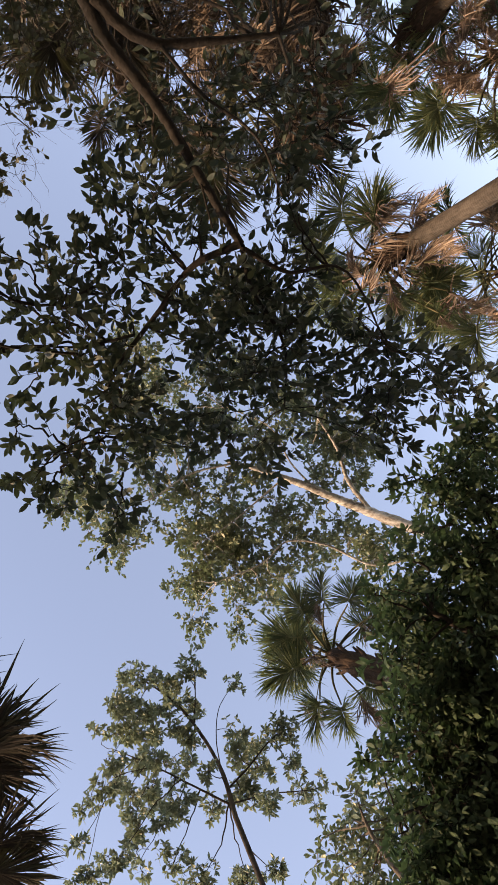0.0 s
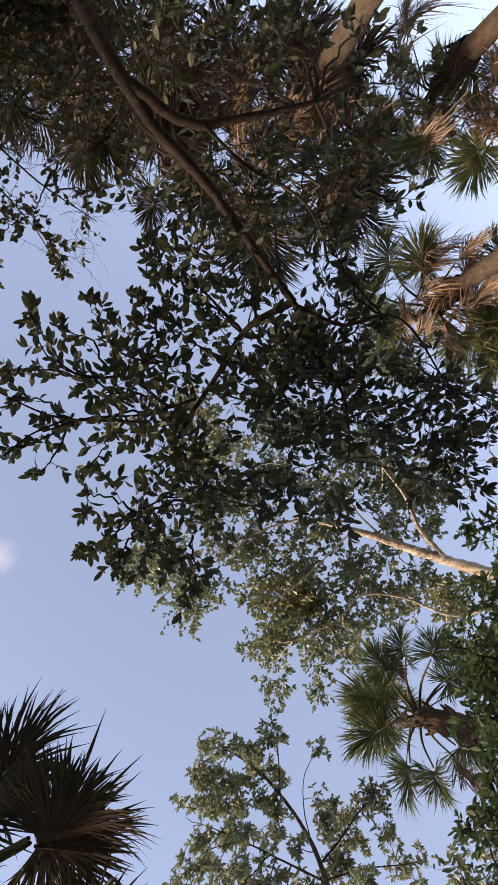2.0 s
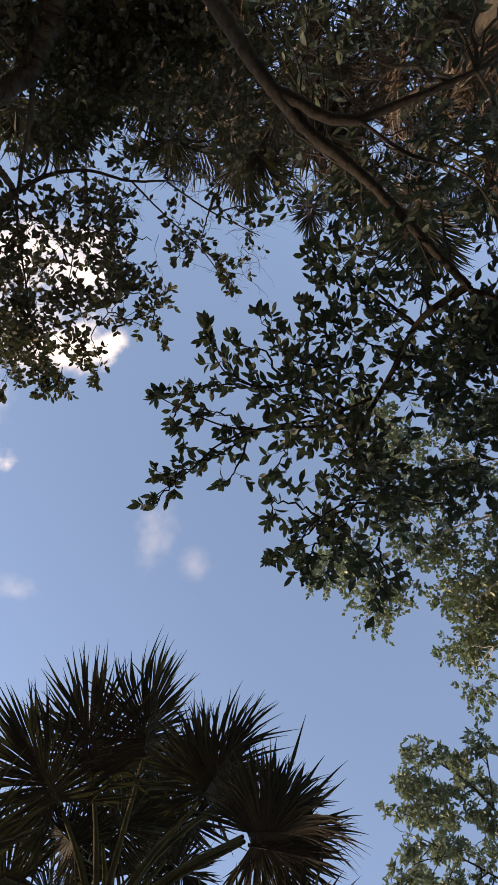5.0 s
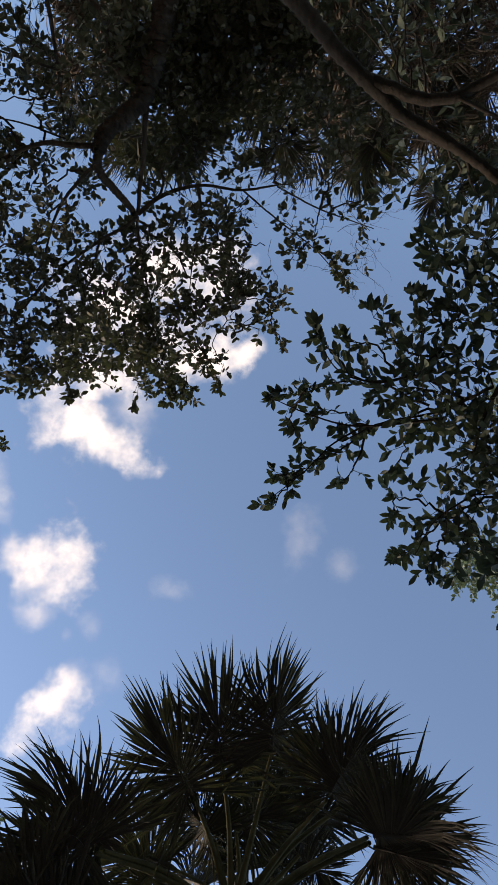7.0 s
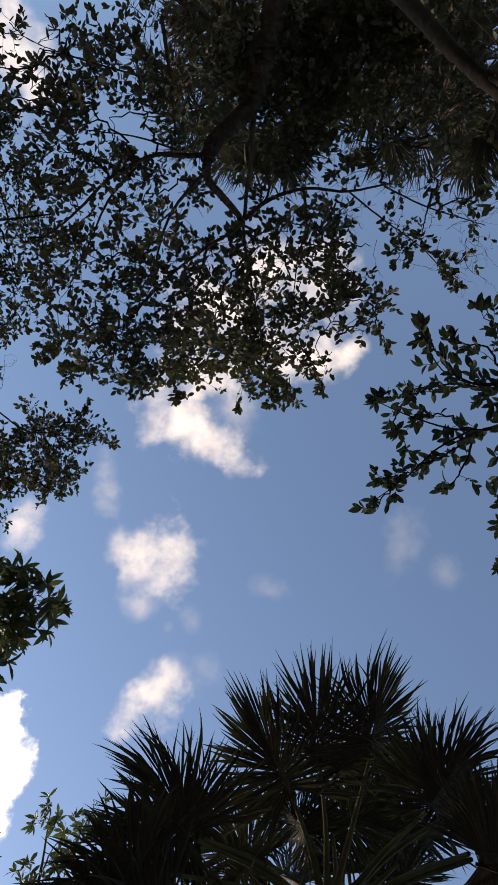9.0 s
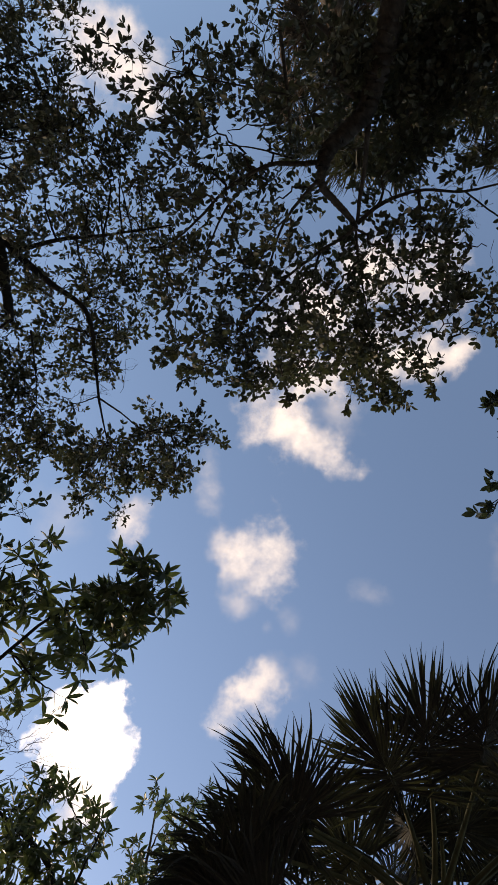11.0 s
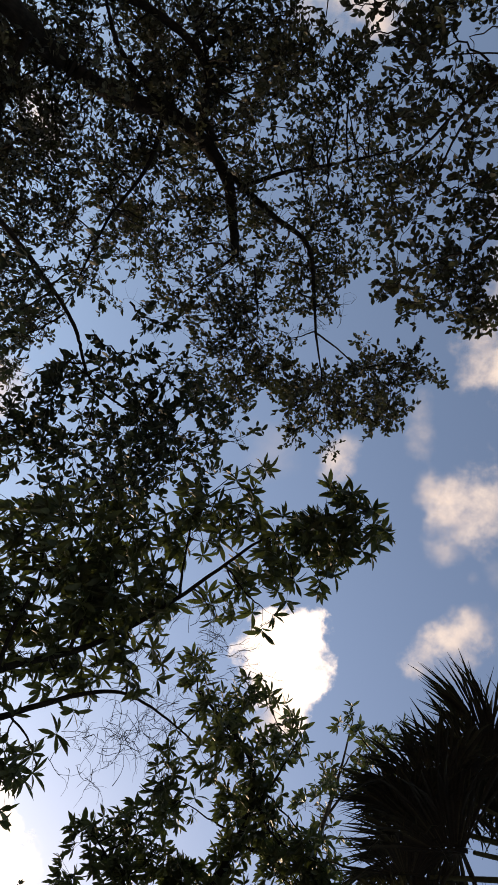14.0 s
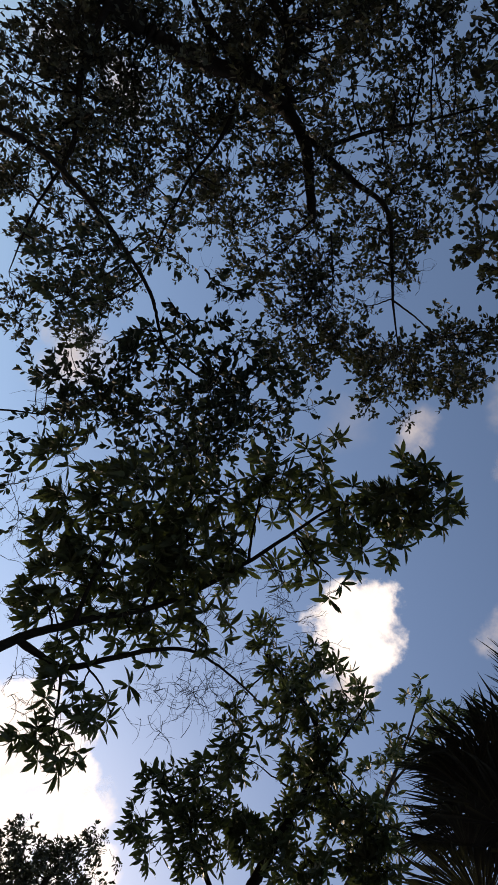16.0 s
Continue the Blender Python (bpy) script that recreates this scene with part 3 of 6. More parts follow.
CLOUD_BRIGHT = cloud_material("bright_cloud", 0.9, 1.0, (0.97, 0.965, 0.98), 0.36)
CLOUD_WHITE = cloud_material("white_cloud", 0.5, 0.82, edge=0.75)
CLOUD_HAZE = cloud_material("hazy_cloud", 0.48, 0.46, edge=1.0)
CLOUD_FAINT = cloud_material("faint_cloud", 0.46, 0.16, edge=0.9)
WHITE, FAINT, BRIGHT = "soft white fair-weather cloud with torn edges", "faint wisp of thin white cloud", "large dazzling white sunlit cloud"
for mat, label, rows in (
    (CLOUD_WHITE, WHITE, [(-370, -223, 790, 82, 76, 53), (-345, -216, 803, 87, 76, 52), (-320, -198, 818, 94, 60, 77), (-285, -175, 836, 64, 38, 78), (-371, -40, 820, 87, 87, 73), (-357, 133, 816, 50, 78, 130), (-379, 152, 802, 43, 50, 116), (-529, -64, 726, 45, 48, 73), (-300, -362, 768, 125, 112, 39), (-231, -326, 807, 120, 93, 35)]),
    (CLOUD_WHITE, WHITE, [(-176, -310, 827, 83, 50, 0), (-327, -291, 787, 106, 73, 47), (-224, -420, 764, 104, 91, 29), (-159, -409, 786, 91, 78, 23), (-299, -271, 805, 80, 40, 46), (-129, -325, 830, 47, 26, 167), (-473, -569, 512, 98, 86, 41), (-497, -582, 473, 79, 67, 41), (-457, -552, 544, 58, 46, 41)]),
    (CLOUD_WHITE, WHITE, [(-818, -57, 370, 102, 76, 74), (-751, -376, 321, 58, 70, 59), (-771, -396, 241, 66, 66, 58), (-507, 281, 689, 50, 37, 98)]),
    (CLOUD_FAINT, FAINT, [(-59, -75, 896, 47, 79, 52), (-5, -44, 900, 41, 36, 6), (-229, -7, 871, 52, 31, 86), (-324, 43, 839, 33, 41, 85), (-353, 51, 827, 18, 20, 85), (-305, 96, 842, 42, 50, 93), (-594, -61, 674, 67, 73, 74), (-334, -258, 796, 78, 45, 48)]),
    (CLOUD_HAZE, FAINT, [(-387, 25, 813, 44, 34, 92), (-435, -128, 778, 40, 69, 50), (-399, -49, 806, 58, 61, 73), (-423, -48, 794, 32, 40, 73), (-520, -84, 730, 37, 35, 71), (-394, -8, 810, 44, 52, 77), (-340, 104, 827, 43, 45, 123), (-285, -243, 819, 77, 64, 65)]),
    (CLOUD_BRIGHT, BRIGHT, [(-543, 211, 686, 62, 82, 96), (-508, 203, 715, 60, 95, 97), (-526, 193, 705, 73, 93, 96), (-501, 235, 710, 54, 69, 100), (-544, 173, 696, 61, 53, 93), (-697, 417, 386, 117, 117, 97), (-647, 469, 413, 91, 91, 100), (-665, 493, 352, 121, 110, 101), (-594, 506, 447, 37, 37, 103), (-730, 370, 373, 83, 47, 94), (-658, 431, 438, 35, 35, 98)]),
):
    for x, y, z, wide, tall, turn in rows:
        cloud((x, y, z), wide, tall, mat, label, turn)

# ---- palms of the glade ----
PALM_LABEL = "cabbage palm with sunlit yellow-green fan fronds and brown dead ones"
palm((-0.65, 1.92, 6.15), (-0.65, 1.92, 0), "tall cabbage palm with dense dark backlit fan fronds on long stalks", 0.72, 0.13, ((4, 75, 0), (3, 52, 30)), 0, 3, stalk=0.8, boots=0, shaft=0.35,
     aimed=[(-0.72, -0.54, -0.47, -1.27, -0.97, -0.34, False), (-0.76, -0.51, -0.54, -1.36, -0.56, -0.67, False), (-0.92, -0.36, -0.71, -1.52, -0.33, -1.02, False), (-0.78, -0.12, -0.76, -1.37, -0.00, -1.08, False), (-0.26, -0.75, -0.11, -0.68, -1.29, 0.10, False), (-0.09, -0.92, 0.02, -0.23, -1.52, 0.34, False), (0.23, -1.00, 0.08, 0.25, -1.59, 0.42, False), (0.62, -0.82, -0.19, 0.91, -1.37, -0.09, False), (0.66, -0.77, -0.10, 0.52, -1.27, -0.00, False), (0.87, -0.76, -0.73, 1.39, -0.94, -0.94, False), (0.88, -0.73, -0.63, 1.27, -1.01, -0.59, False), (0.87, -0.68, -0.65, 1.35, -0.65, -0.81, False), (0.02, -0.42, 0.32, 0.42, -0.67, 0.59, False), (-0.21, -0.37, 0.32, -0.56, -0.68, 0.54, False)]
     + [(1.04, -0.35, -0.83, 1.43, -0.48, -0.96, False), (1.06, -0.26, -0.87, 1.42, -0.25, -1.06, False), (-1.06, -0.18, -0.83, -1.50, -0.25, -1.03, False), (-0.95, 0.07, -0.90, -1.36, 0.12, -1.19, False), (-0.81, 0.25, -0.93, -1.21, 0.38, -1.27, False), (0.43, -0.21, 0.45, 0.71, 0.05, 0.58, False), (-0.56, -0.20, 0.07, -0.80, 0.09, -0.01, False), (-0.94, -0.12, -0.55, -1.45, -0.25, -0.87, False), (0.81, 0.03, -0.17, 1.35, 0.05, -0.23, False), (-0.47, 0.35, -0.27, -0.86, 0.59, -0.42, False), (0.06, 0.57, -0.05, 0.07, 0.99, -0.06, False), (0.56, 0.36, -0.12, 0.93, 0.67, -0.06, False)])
palm((5.79, -4.62, 9.63), (5.79, -4.62, 0), "cabbage palm with ringed grey trunk and tan withered fronds", 0.8, 0.14, ((3, 66, 0), (3, 12, 230)), 7, 4, stalk=0.7, boots=26, fans=SUNLIT_FRONDS,
     aimed=[(-0.92, -0.31, -0.34, -1.22, -0.93, -0.43, False), (-0.54, -0.24, -0.55, -0.68, -0.92, -0.78, False), (-0.20, -0.26, -0.96, 0.04, -0.57, -1.38, True), (-1.14, 0.11, -0.21, -1.70, -0.08, -0.00, False), (-0.61, 0.46, 0.16, -1.03, 0.16, 0.52, False), (0.04, 0.72, -0.57, 0.05, 1.26, -0.31, False), (0.52, 0.88, -0.75, 0.82, 1.31, -0.80, False), (0.48, 0.45, -0.65, 1.06, 0.37, -1.09, False), (-0.39, 0.97, 0.13, -0.12, 1.50, 0.16, False), (-0.77, 0.75, 0.53, -0.88, 1.12, 0.99, False), (-0.55, 0.53, -0.36, -0.94, 0.17, -0.30, True), (0.27, 0.32, -1.12, 0.48, 0.13, -1.44, True), (0.11, 0.35, -0.82, 0.36, -0.13, -1.34, True)]
     + [(0.43, 1.10, -0.98, 0.61, 1.33, -1.03, True), (-0.20, 0.60, -0.58, -0.01, 1.06, -0.50, True), (0.65, 0.69, -0.96, 1.14, 1.01, -1.26, True)])
palm((4.96, -7.18, 8.2), (4.96, -7.18, 0), PALM_LABEL, 0.85, 0.16, ((3, 66, 0),), dead=7, seed=6, fans=SUNLIT_FRONDS,
     aimed=[(-0.17, 0.68, 0.21, -0.35, 0.99, 0.61, False), (0.02, 0.74, 0.13, 0.11, 1.20, 0.47, False), (-0.10, 0.60, -0.24, 0.19, 1.04, -0.04, False), (-0.04, 0.18, 0.09, -0.43, -0.12, 0.38, False), (0.06, -0.06, -0.24, 0.06, -0.52, -0.44, False), (-0.24, -0.20, 0.00, -0.62, -0.58, 0.16, False), (-0.04, 0.44, -0.28, -0.28, 0.59, -0.11, True)])
palm((6.27, 1.66, 10.99), (6.27, 1.66, 0), "cabbage palm with thick brown fibrous trunk top beside dark shrubs", 0.75, 0.15, ((4, 66, 0),), 3, 8, stalk=0.7, shaft=1.5, boots=28, fans=SUNLIT_FRONDS,
     aimed=[(-0.44, -0.92, -0.29, -0.58, -1.46, -0.17, False), (-0.04, -0.93, -0.44, 0.11, -1.43, -0.52, False), (-0.75, -0.70, -0.24, -1.02, -1.16, -0.04, False), (-0.81, -0.32, -0.25, -1.52, -0.31, 0.03, False), (-0.82, 0.10, -0.32, -1.50, 0.42, -0.12, False), (-0.64, 0.57, -0.66, -0.88, 1.16, -0.80, False), (-0.30, 0.63, -0.78, -0.32, 1.12, -1.04, False), (-0.11, 0.42, -0.99, 0.14, 0.91, -1.32, True), (0.40, -0.77, -0.53, 0.73, -1.20, -0.62, False), (0.35, -0.51, -0.27, 0.78, -0.82, -0.44, False), (0.21, 0.33, -0.69, 0.70, 0.49, -0.99, False), (-0.45, -0.51, -0.33, -0.62, -0.89, -0.30, True)])
palm((3.04, -6.48, 9.22), (3.04, -6.48, 0), "cabbage palm with a shaggy skirt of brown dead fronds", 1.0, 0.16, ((4, 60, 0), (7, 20, 20), (6, -5, 0)), 34, 9, stalk=1.2, skirt=SHADED_DEAD_FRONDS)
palm((0.12, -6.5, 8.6), (0.12, -6.50, 0), "cabbage palm half hidden behind broadleaf branches", 0.9, 0.16, dead=24, seed=10, skirt=SHADED_DEAD_FRONDS,
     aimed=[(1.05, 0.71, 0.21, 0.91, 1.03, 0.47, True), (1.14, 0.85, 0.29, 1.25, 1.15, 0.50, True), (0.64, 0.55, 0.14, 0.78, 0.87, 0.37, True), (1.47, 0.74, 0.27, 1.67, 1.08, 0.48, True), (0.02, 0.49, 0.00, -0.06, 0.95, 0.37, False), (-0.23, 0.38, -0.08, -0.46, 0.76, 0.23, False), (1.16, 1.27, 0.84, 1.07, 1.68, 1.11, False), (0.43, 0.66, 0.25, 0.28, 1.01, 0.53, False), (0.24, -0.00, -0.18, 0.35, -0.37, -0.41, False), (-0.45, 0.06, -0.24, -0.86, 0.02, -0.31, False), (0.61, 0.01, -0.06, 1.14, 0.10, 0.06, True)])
palm((-2.62, -7.15, 8.88), (-2.62, -7.15, 0), "cabbage palm behind the gnarled oak", 0.9, 0.16, dead=16, seed=11, skirt=SHADED_DEAD_FRONDS)
palm((7.59, -4.62, 8.77), (7.59, -4.62, 0), "cabbage palm with many drooping tan dead fronds", 0.85, 0.16, ((5, 58, 0), (6, 20, 20)), dead=18, seed=12, fans=SUNLIT_FRONDS)
palm((6.11, -6.98, 7.38), (6.11, -6.98, 0), "cabbage palm with a thick collar of dead fronds", 0.85, 0.16, ((3, 60, 0), (3, 25, 20)), dead=16, seed=13, fans=SUNLIT_FRONDS,
     aimed=[(-0.77, 0.86, 0.49, -0.56, 1.29, 0.70, False), (-0.29, 1.07, 0.25, -0.12, 1.53, 0.51, False), (-0.07, 1.15, 0.11, 0.26, 1.58, 0.16, False), (-0.44, -0.17, 0.29, -0.77, -0.63, 0.40, False), (-0.71, 0.68, 0.09, -1.10, 0.81, 0.39, True), (-0.66, 0.52, 0.04, -1.15, 0.62, 0.40, True), (-0.55, 0.70, -0.05, -0.90, 0.87, 0.29, True), (-0.47, 0.76, -0.06, -0.60, 0.96, 0.09, True), (-0.32, 0.69, -0.30, -0.40, 0.96, -0.10, True), (-0.49, 0.33, -0.35, -0.97, 0.25, -0.16, True), (-0.33, 0.49, -0.34, -0.73, 0.52, -0.08, True)]
     + [(-0.55, 0.00, -0.31, -0.89, -0.29, -0.35, True), (-0.50, -0.13, 0.03, -0.82, -0.37, 0.22, False), (-0.33, 0.05, -0.29, -0.65, -0.29, -0.20, False), (-0.64, -0.13, -0.20, -0.61, -0.44, -0.44, False)])

# ---- broadleaf trees ----
NARROW, LONG = (0.43, 0.54, 5), (0.27, 0.56, 5)
SMALL = (0.55, 0.5, 4)

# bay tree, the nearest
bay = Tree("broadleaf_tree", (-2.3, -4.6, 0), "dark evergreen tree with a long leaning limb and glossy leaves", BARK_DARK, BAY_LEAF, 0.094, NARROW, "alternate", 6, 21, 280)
bay.limb([(-2.3, -4.6, -0.1), (-2.1, -4.4, 1.5), (-1.4, -3.85, 2.9), (-0.75, -3.3, 3.75)] + [(-0.07, -2.85, 4.31), (0.12, -2.76, 4.52), (0.42, -2.6, 4.76), (0.77, -2.44, 4.92), (1.1, -2.23, 5.08), (1.53, -1.97, 5.3)], 0.057, 0.024, "trunk", lumps=0.06, flare=0.4)
bay.limb([(0.25, -2.71, 4.63), (0.61, -2.62, 4.7), (0.95, -2.72, 4.64), (1.31, -2.84, 4.52)], 0.04, 0.015)
bay.limb([(1.52, -1.96, 5.28), (1.31, -1.85, 5.53), (1.15, -1.52, 5.83), (1.01, -1.22, 6.07), (0.95, -1.02, 6.13)], 0.026, 0.01)
bay.limb([(1.53, -1.95, 5.28), (1.71, -1.81, 5.51), (2.11, -1.49, 5.68), (2.29, -1.09, 5.94)], 0.02, 0.007)
bay.limb([(1.55, -1.93, 5.28), (1.89, -1.86, 5.28), (2.19, -1.95, 5.18), (2.71, -1.56, 5.27)], 0.018, 0.006)
bay.limb([(1.06, -1.41, 5.94), (0.74, -1.31, 6.15), (0.3, -1.24, 6.24), (0.06, -1.13, 6.28)], 0.012, 0.004)
bay.limb([(0.31, -2.65, 4.67), (0.54, -2.63, 4.97), (1.02, -2.34, 5.05), (1.28, -1.95, 5.18)], 0.012, 0.006)
bay.limb([(0.7, -2.61, 4.68), (1.03, -2.57, 4.87), (1.37, -2.42, 4.84), (1.61, -2.15, 4.91)], 0.012, 0.006)
bay.limb([(0.89, -1.37, 6.07), (0.56, -1.54, 6.06), (0.33, -1.51, 6.09), (0.06, -1.59, 6.07), (-0.12, -1.84, 5.97)], 0.012, 0.003)
bay.limb([(0.78, -1.25, 6.12), (0.48, -1.23, 6.16), (0.09, -1.23, 6.18), (-0.2, -1.32, 6.15), (-0.44, -1.42, 6.1)], 0.012, 0.003)
bay.limb([(0.21, -1.22, 6.18), (-0.03, -1.08, 6.22), (-0.18, -0.93, 6.24), (-0.49, -0.69, 6.26)], 0.008, 0.003)
bay.limb([(0.94, -0.73, 6.2), (0.68, -0.55, 6.27), (0.55, -0.33, 6.3)], 0.008, 0.003)
bay.bare_twigs([(0.32, -4.42, 6.04, 0.43), (0.61, -3.92, 6.01, 0.41), (0.81, -4.11, 5.71, 0.4), (0.51, -3.88, 6.53, 0.38), (1.12, -3.95, 5.58, 0.39), (0.19, -3.97, 6.3, 0.32)], 16)
bay.bare_twigs([(1.08, -3.17, 5.45, 0.39), (1.34, -2.82, 5.27, 0.33), (0.75, -2.81, 5.4, 0.25), (1.17, -3.42, 5.23, 0.4), (1.41, -2.97, 4.89, 0.36), (0.82, -3.46, 5.12, 0.34)], 20)
bay.foliage([(0.92, -2.53, 6.11, 0.18), (0.95, -2.12, 5.28, 0.19), (1.4, -2.34, 5.7, 0.17), (1.15, -1.99, 5.74, 0.25), (1.53, -1.9, 5.67, 0.21), (0.91, -1.89, 5.93, 0.21), (0.67, -1.44, 5.77, 0.18), (1.05, -1.54, 6.02, 0.23), (1.35, -1.62, 5.77, 0.17), (1.9, -1.76, 6.42, 0.26), (1.95, -1.7, 5.72, 0.21), (1.96, -1.36, 5.71, 0.19), (0.91, -1.25, 6.14, 0.23), (0.82, -0.9, 6.16, 0.22), (1.04, -0.88, 6.03, 0.24), (0.92, -0.61, 6.24, 0.2), (1.24, -0.57, 6.34, 0.19), (1.27, -0.79, 6.15, 0.19)], 0.56)
bay.foliage([(1.1, -0.35, 6.49, 0.13), (1.16, -0.2, 6.25, 0.09), (1.83, -0.98, 5.96, 0.2), (2.17, -0.9, 6.14, 0.19), (1.66, -0.72, 6.19, 0.16), (1.96, -1.1, 5.75, 0.16), (1.81, -1.24, 5.86, 0.15), (0.66, -1.92, 6.13, 0.14), (1.89, -1.99, 6.02, 0.19), (1.38, -2.07, 5.69, 0.17), (1.94, -1.94, 5.51, 0.15)], 0.56)
bay.foliage([(2.02, -2.71, 5.65, 0.17), (1.87, -2.24, 5.52, 0.14), (2.12, -2.07, 5.63, 0.16), (1.96, -1.92, 6.07, 0.23), (2.19, -1.82, 5.93, 0.24), (2.35, -1.87, 5.69, 0.2), (2.66, -1.75, 5.7, 0.18), (2.5, -1.36, 5.05, 0.16), (3.17, -1.42, 5.54, 0.22), (3.06, -1.38, 5.1, 0.2), (3.08, -1.12, 4.97, 0.16), (2.98, -1.14, 5.58, 0.22), (2.81, -1.33, 5.76, 0.22), (2.44, -1.43, 5.68, 0.21), (2.17, -1.39, 5.69, 0.21), (2.04, -1.45, 6, 0.22), (2.83, -0.91, 5.66, 0.16), (2.76, -1.18, 6.01, 0.21)], 0.58)
bay.foliage([(2.15, -3.08, 5.24, 0.12), (1.95, -3.16, 5.12, 0.15), (1.82, -1.85, 6.21, 0.2), (1.61, -1.5, 6.12, 0.19)], 0.58)
bay.foliage([(0.28, -3.98, 5.27, 0.19), (0.56, -4.18, 5.51, 0.21), (0.79, -4.22, 5.42, 0.2), (1, -4.05, 5.28, 0.2), (1.19, -3.96, 5.12, 0.19), (0.49, -4, 5.59, 0.18), (0.2, -3.62, 5.15, 0.16), (1.15, -4.07, 5.52, 0.18)], 0.45)
bay.foliage([(0.78, -3.07, 5.97, 0.19), (0.53, -2.71, 5.71, 0.17), (1, -2.87, 5.94, 0.21), (1.19, -2.93, 5.57, 0.22), (1.58, -2.97, 5.87, 0.22), (1.67, -2.71, 5.25, 0.17), (1.02, -3.02, 5.57, 0.18), (1.33, -3.39, 5.63, 0.23), (1.69, -3.29, 5.7, 0.24), (1.71, -2.87, 5.07, 0.17), (1.42, -3.7, 4.93, 0.17), (1.35, -3.78, 5.15, 0.17), (1.55, -3.54, 5.01, 0.15), (1.91, -4.02, 5.03, 0.18), (1.78, -3.27, 4.97, 0.17), (2.13, -3.59, 4.94, 0.18), (1.18, -3.43, 5.13, 0.17), (0.79, -3.78, 5.65, 0.18)], 0.42)
bay.foliage([(0.51, -3.24, 5.76, 0.16)], 0.42)
bay.spray([(0.81, -1.76, 6.06), (0.45, -1.55, 6.13), (0.16, -1.56, 6.08), (-0.03, -1.74, 5.96), (-0.1, -1.82, 5.86)])
bay.spray([(0.71, -1.44, 6.45), (0.36, -1.62, 6.48), (0.01, -1.66, 6.52), (-0.21, -1.62, 6.56), (-0.48, -1.57, 6.6)])
bay.spray([(-0.21, -1.55, 6.37), (-0.32, -1.41, 6.5), (-0.26, -1.2, 6.64)])
bay.spray([(0.93, -1.39, 6.25), (0.56, -1.33, 6.32), (0.23, -1.22, 6.36), (-0.02, -1.05, 6.4), (-0.26, -0.95, 6.39), (-0.44, -0.89, 6.38)])
bay.spray([(-0.26, -0.93, 6.33), (-0.34, -0.81, 6.29), (-0.44, -0.67, 6.25)])
bay.spray([(0.24, -1.26, 6.52), (0.16, -0.98, 6.47), (0.07, -0.86, 6.39)])
bay.spray([(0.26, -1.2, 6.28), (0.05, -1.34, 6.24), (-0.11, -1.33, 6.22)])
bay.spray([(0.91, -1.71, 6.13), (0.54, -1.78, 6.21), (0.38, -1.95, 6.19), (0.32, -2.1, 6.16)])
bay.spray([(0.44, -1.54, 6.08), (0.3, -1.71, 5.9), (0.1, -1.71, 5.79)])
bay.spray([(1.1, -0.73, 6.31), (0.81, -0.61, 6.45), (0.65, -0.49, 6.55), (0.5, -0.36, 6.64)])
bay.spray([(0.82, -0.62, 6.48), (0.63, -0.73, 6.51), (0.44, -0.74, 6.55), (0.43, -0.65, 6.57)])
bay.spray([(0.78, -0.5, 6.37), (0.72, -0.38, 6.41), (0.66, -0.27, 6.45)])
bay.spray([(0.94, -0.48, 6.35), (0.87, -0.32, 6.43), (0.85, -0.2, 6.51)])
bay.spray([(1.16, -0.47, 6.22), (1.17, -0.27, 6.24), (1.18, -0.1, 6.26)])
bay.spray([(0.83, -1.85, 6.05), (0.69, -2.02, 6.05), (0.65, -2.13, 6.05)])
bay.spray([(0.87, -2.23, 5.91), (0.74, -2.47, 6.03), (0.66, -2.69, 6.14)])
bay.spray([(0.58, -1.37, 6.47), (0.54, -1.21, 6.64), (0.46, -1.01, 6.81)])
bay.spray([(0.71, -1.39, 5.98), (0.53, -1.4, 5.99), (0.35, -1.34, 6)])
bay.spray([(1.17, -2.03, 5.81), (0.98, -2.2, 5.83), (0.8, -2.3, 5.87)])
bay.spray([(2.18, -1.94, 5.26), (1.98, -2.19, 5.34), (1.87, -2.45, 5.35)])
bay.spray([(2.07, -2.92, 5.25), (2.19, -2.79, 5.13), (2.26, -2.79, 4.94)])
bay.spray([(2.52, -1.7, 5.35), (2.79, -1.45, 5.19), (2.98, -1.42, 4.96)])
bay.spray([(2.76, -1.1, 5.56), (3, -0.95, 5.48), (3.14, -0.88, 5.45)])
bay.spray([(0.69, -0.14, 6.78), (0.7, -0.25, 6.76), (0.58, -0.39, 6.76), (0.44, -0.36, 6.77)])
bay.spray([(2.49, -1.46, 5.75), (2.69, -1.58, 5.59), (2.89, -1.58, 5.45)])
bay.spray([(1.96, -3.06, 5.31), (2.2, -3, 5.31), (2.34, -2.96, 5.33)])
bay.spray([(1.94, -2.47, 5.68), (1.91, -2.67, 5.45), (1.93, -2.69, 5.32)])
bay.spray([(2.05, -1.9, 5.68), (2.14, -1.99, 5.51), (2.25, -2, 5.36)])
bay.done()

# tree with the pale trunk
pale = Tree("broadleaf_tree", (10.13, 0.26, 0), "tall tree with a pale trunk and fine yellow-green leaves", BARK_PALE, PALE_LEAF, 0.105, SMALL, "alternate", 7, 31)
pale.limb([(10.13, 0.26, 0)] + [(8.67, -0.13, 9.76), (8.21, -0.4, 10.49), (7.7, -0.7, 11.44), (7.14, -1.03, 12.31), (6.56, -1.26, 12.66), (5.85, -1.48, 13.03), (5.13, -1.63, 13.35)], 0.15, 0.035, "trunk", flare=0.3)
pale.limb([(7.48, -0.89, 11.84), (7.21, -1.45, 12.22), (6.98, -2.01, 12.28), (6.57, -2.59, 12.42)], 0.05, 0.02)
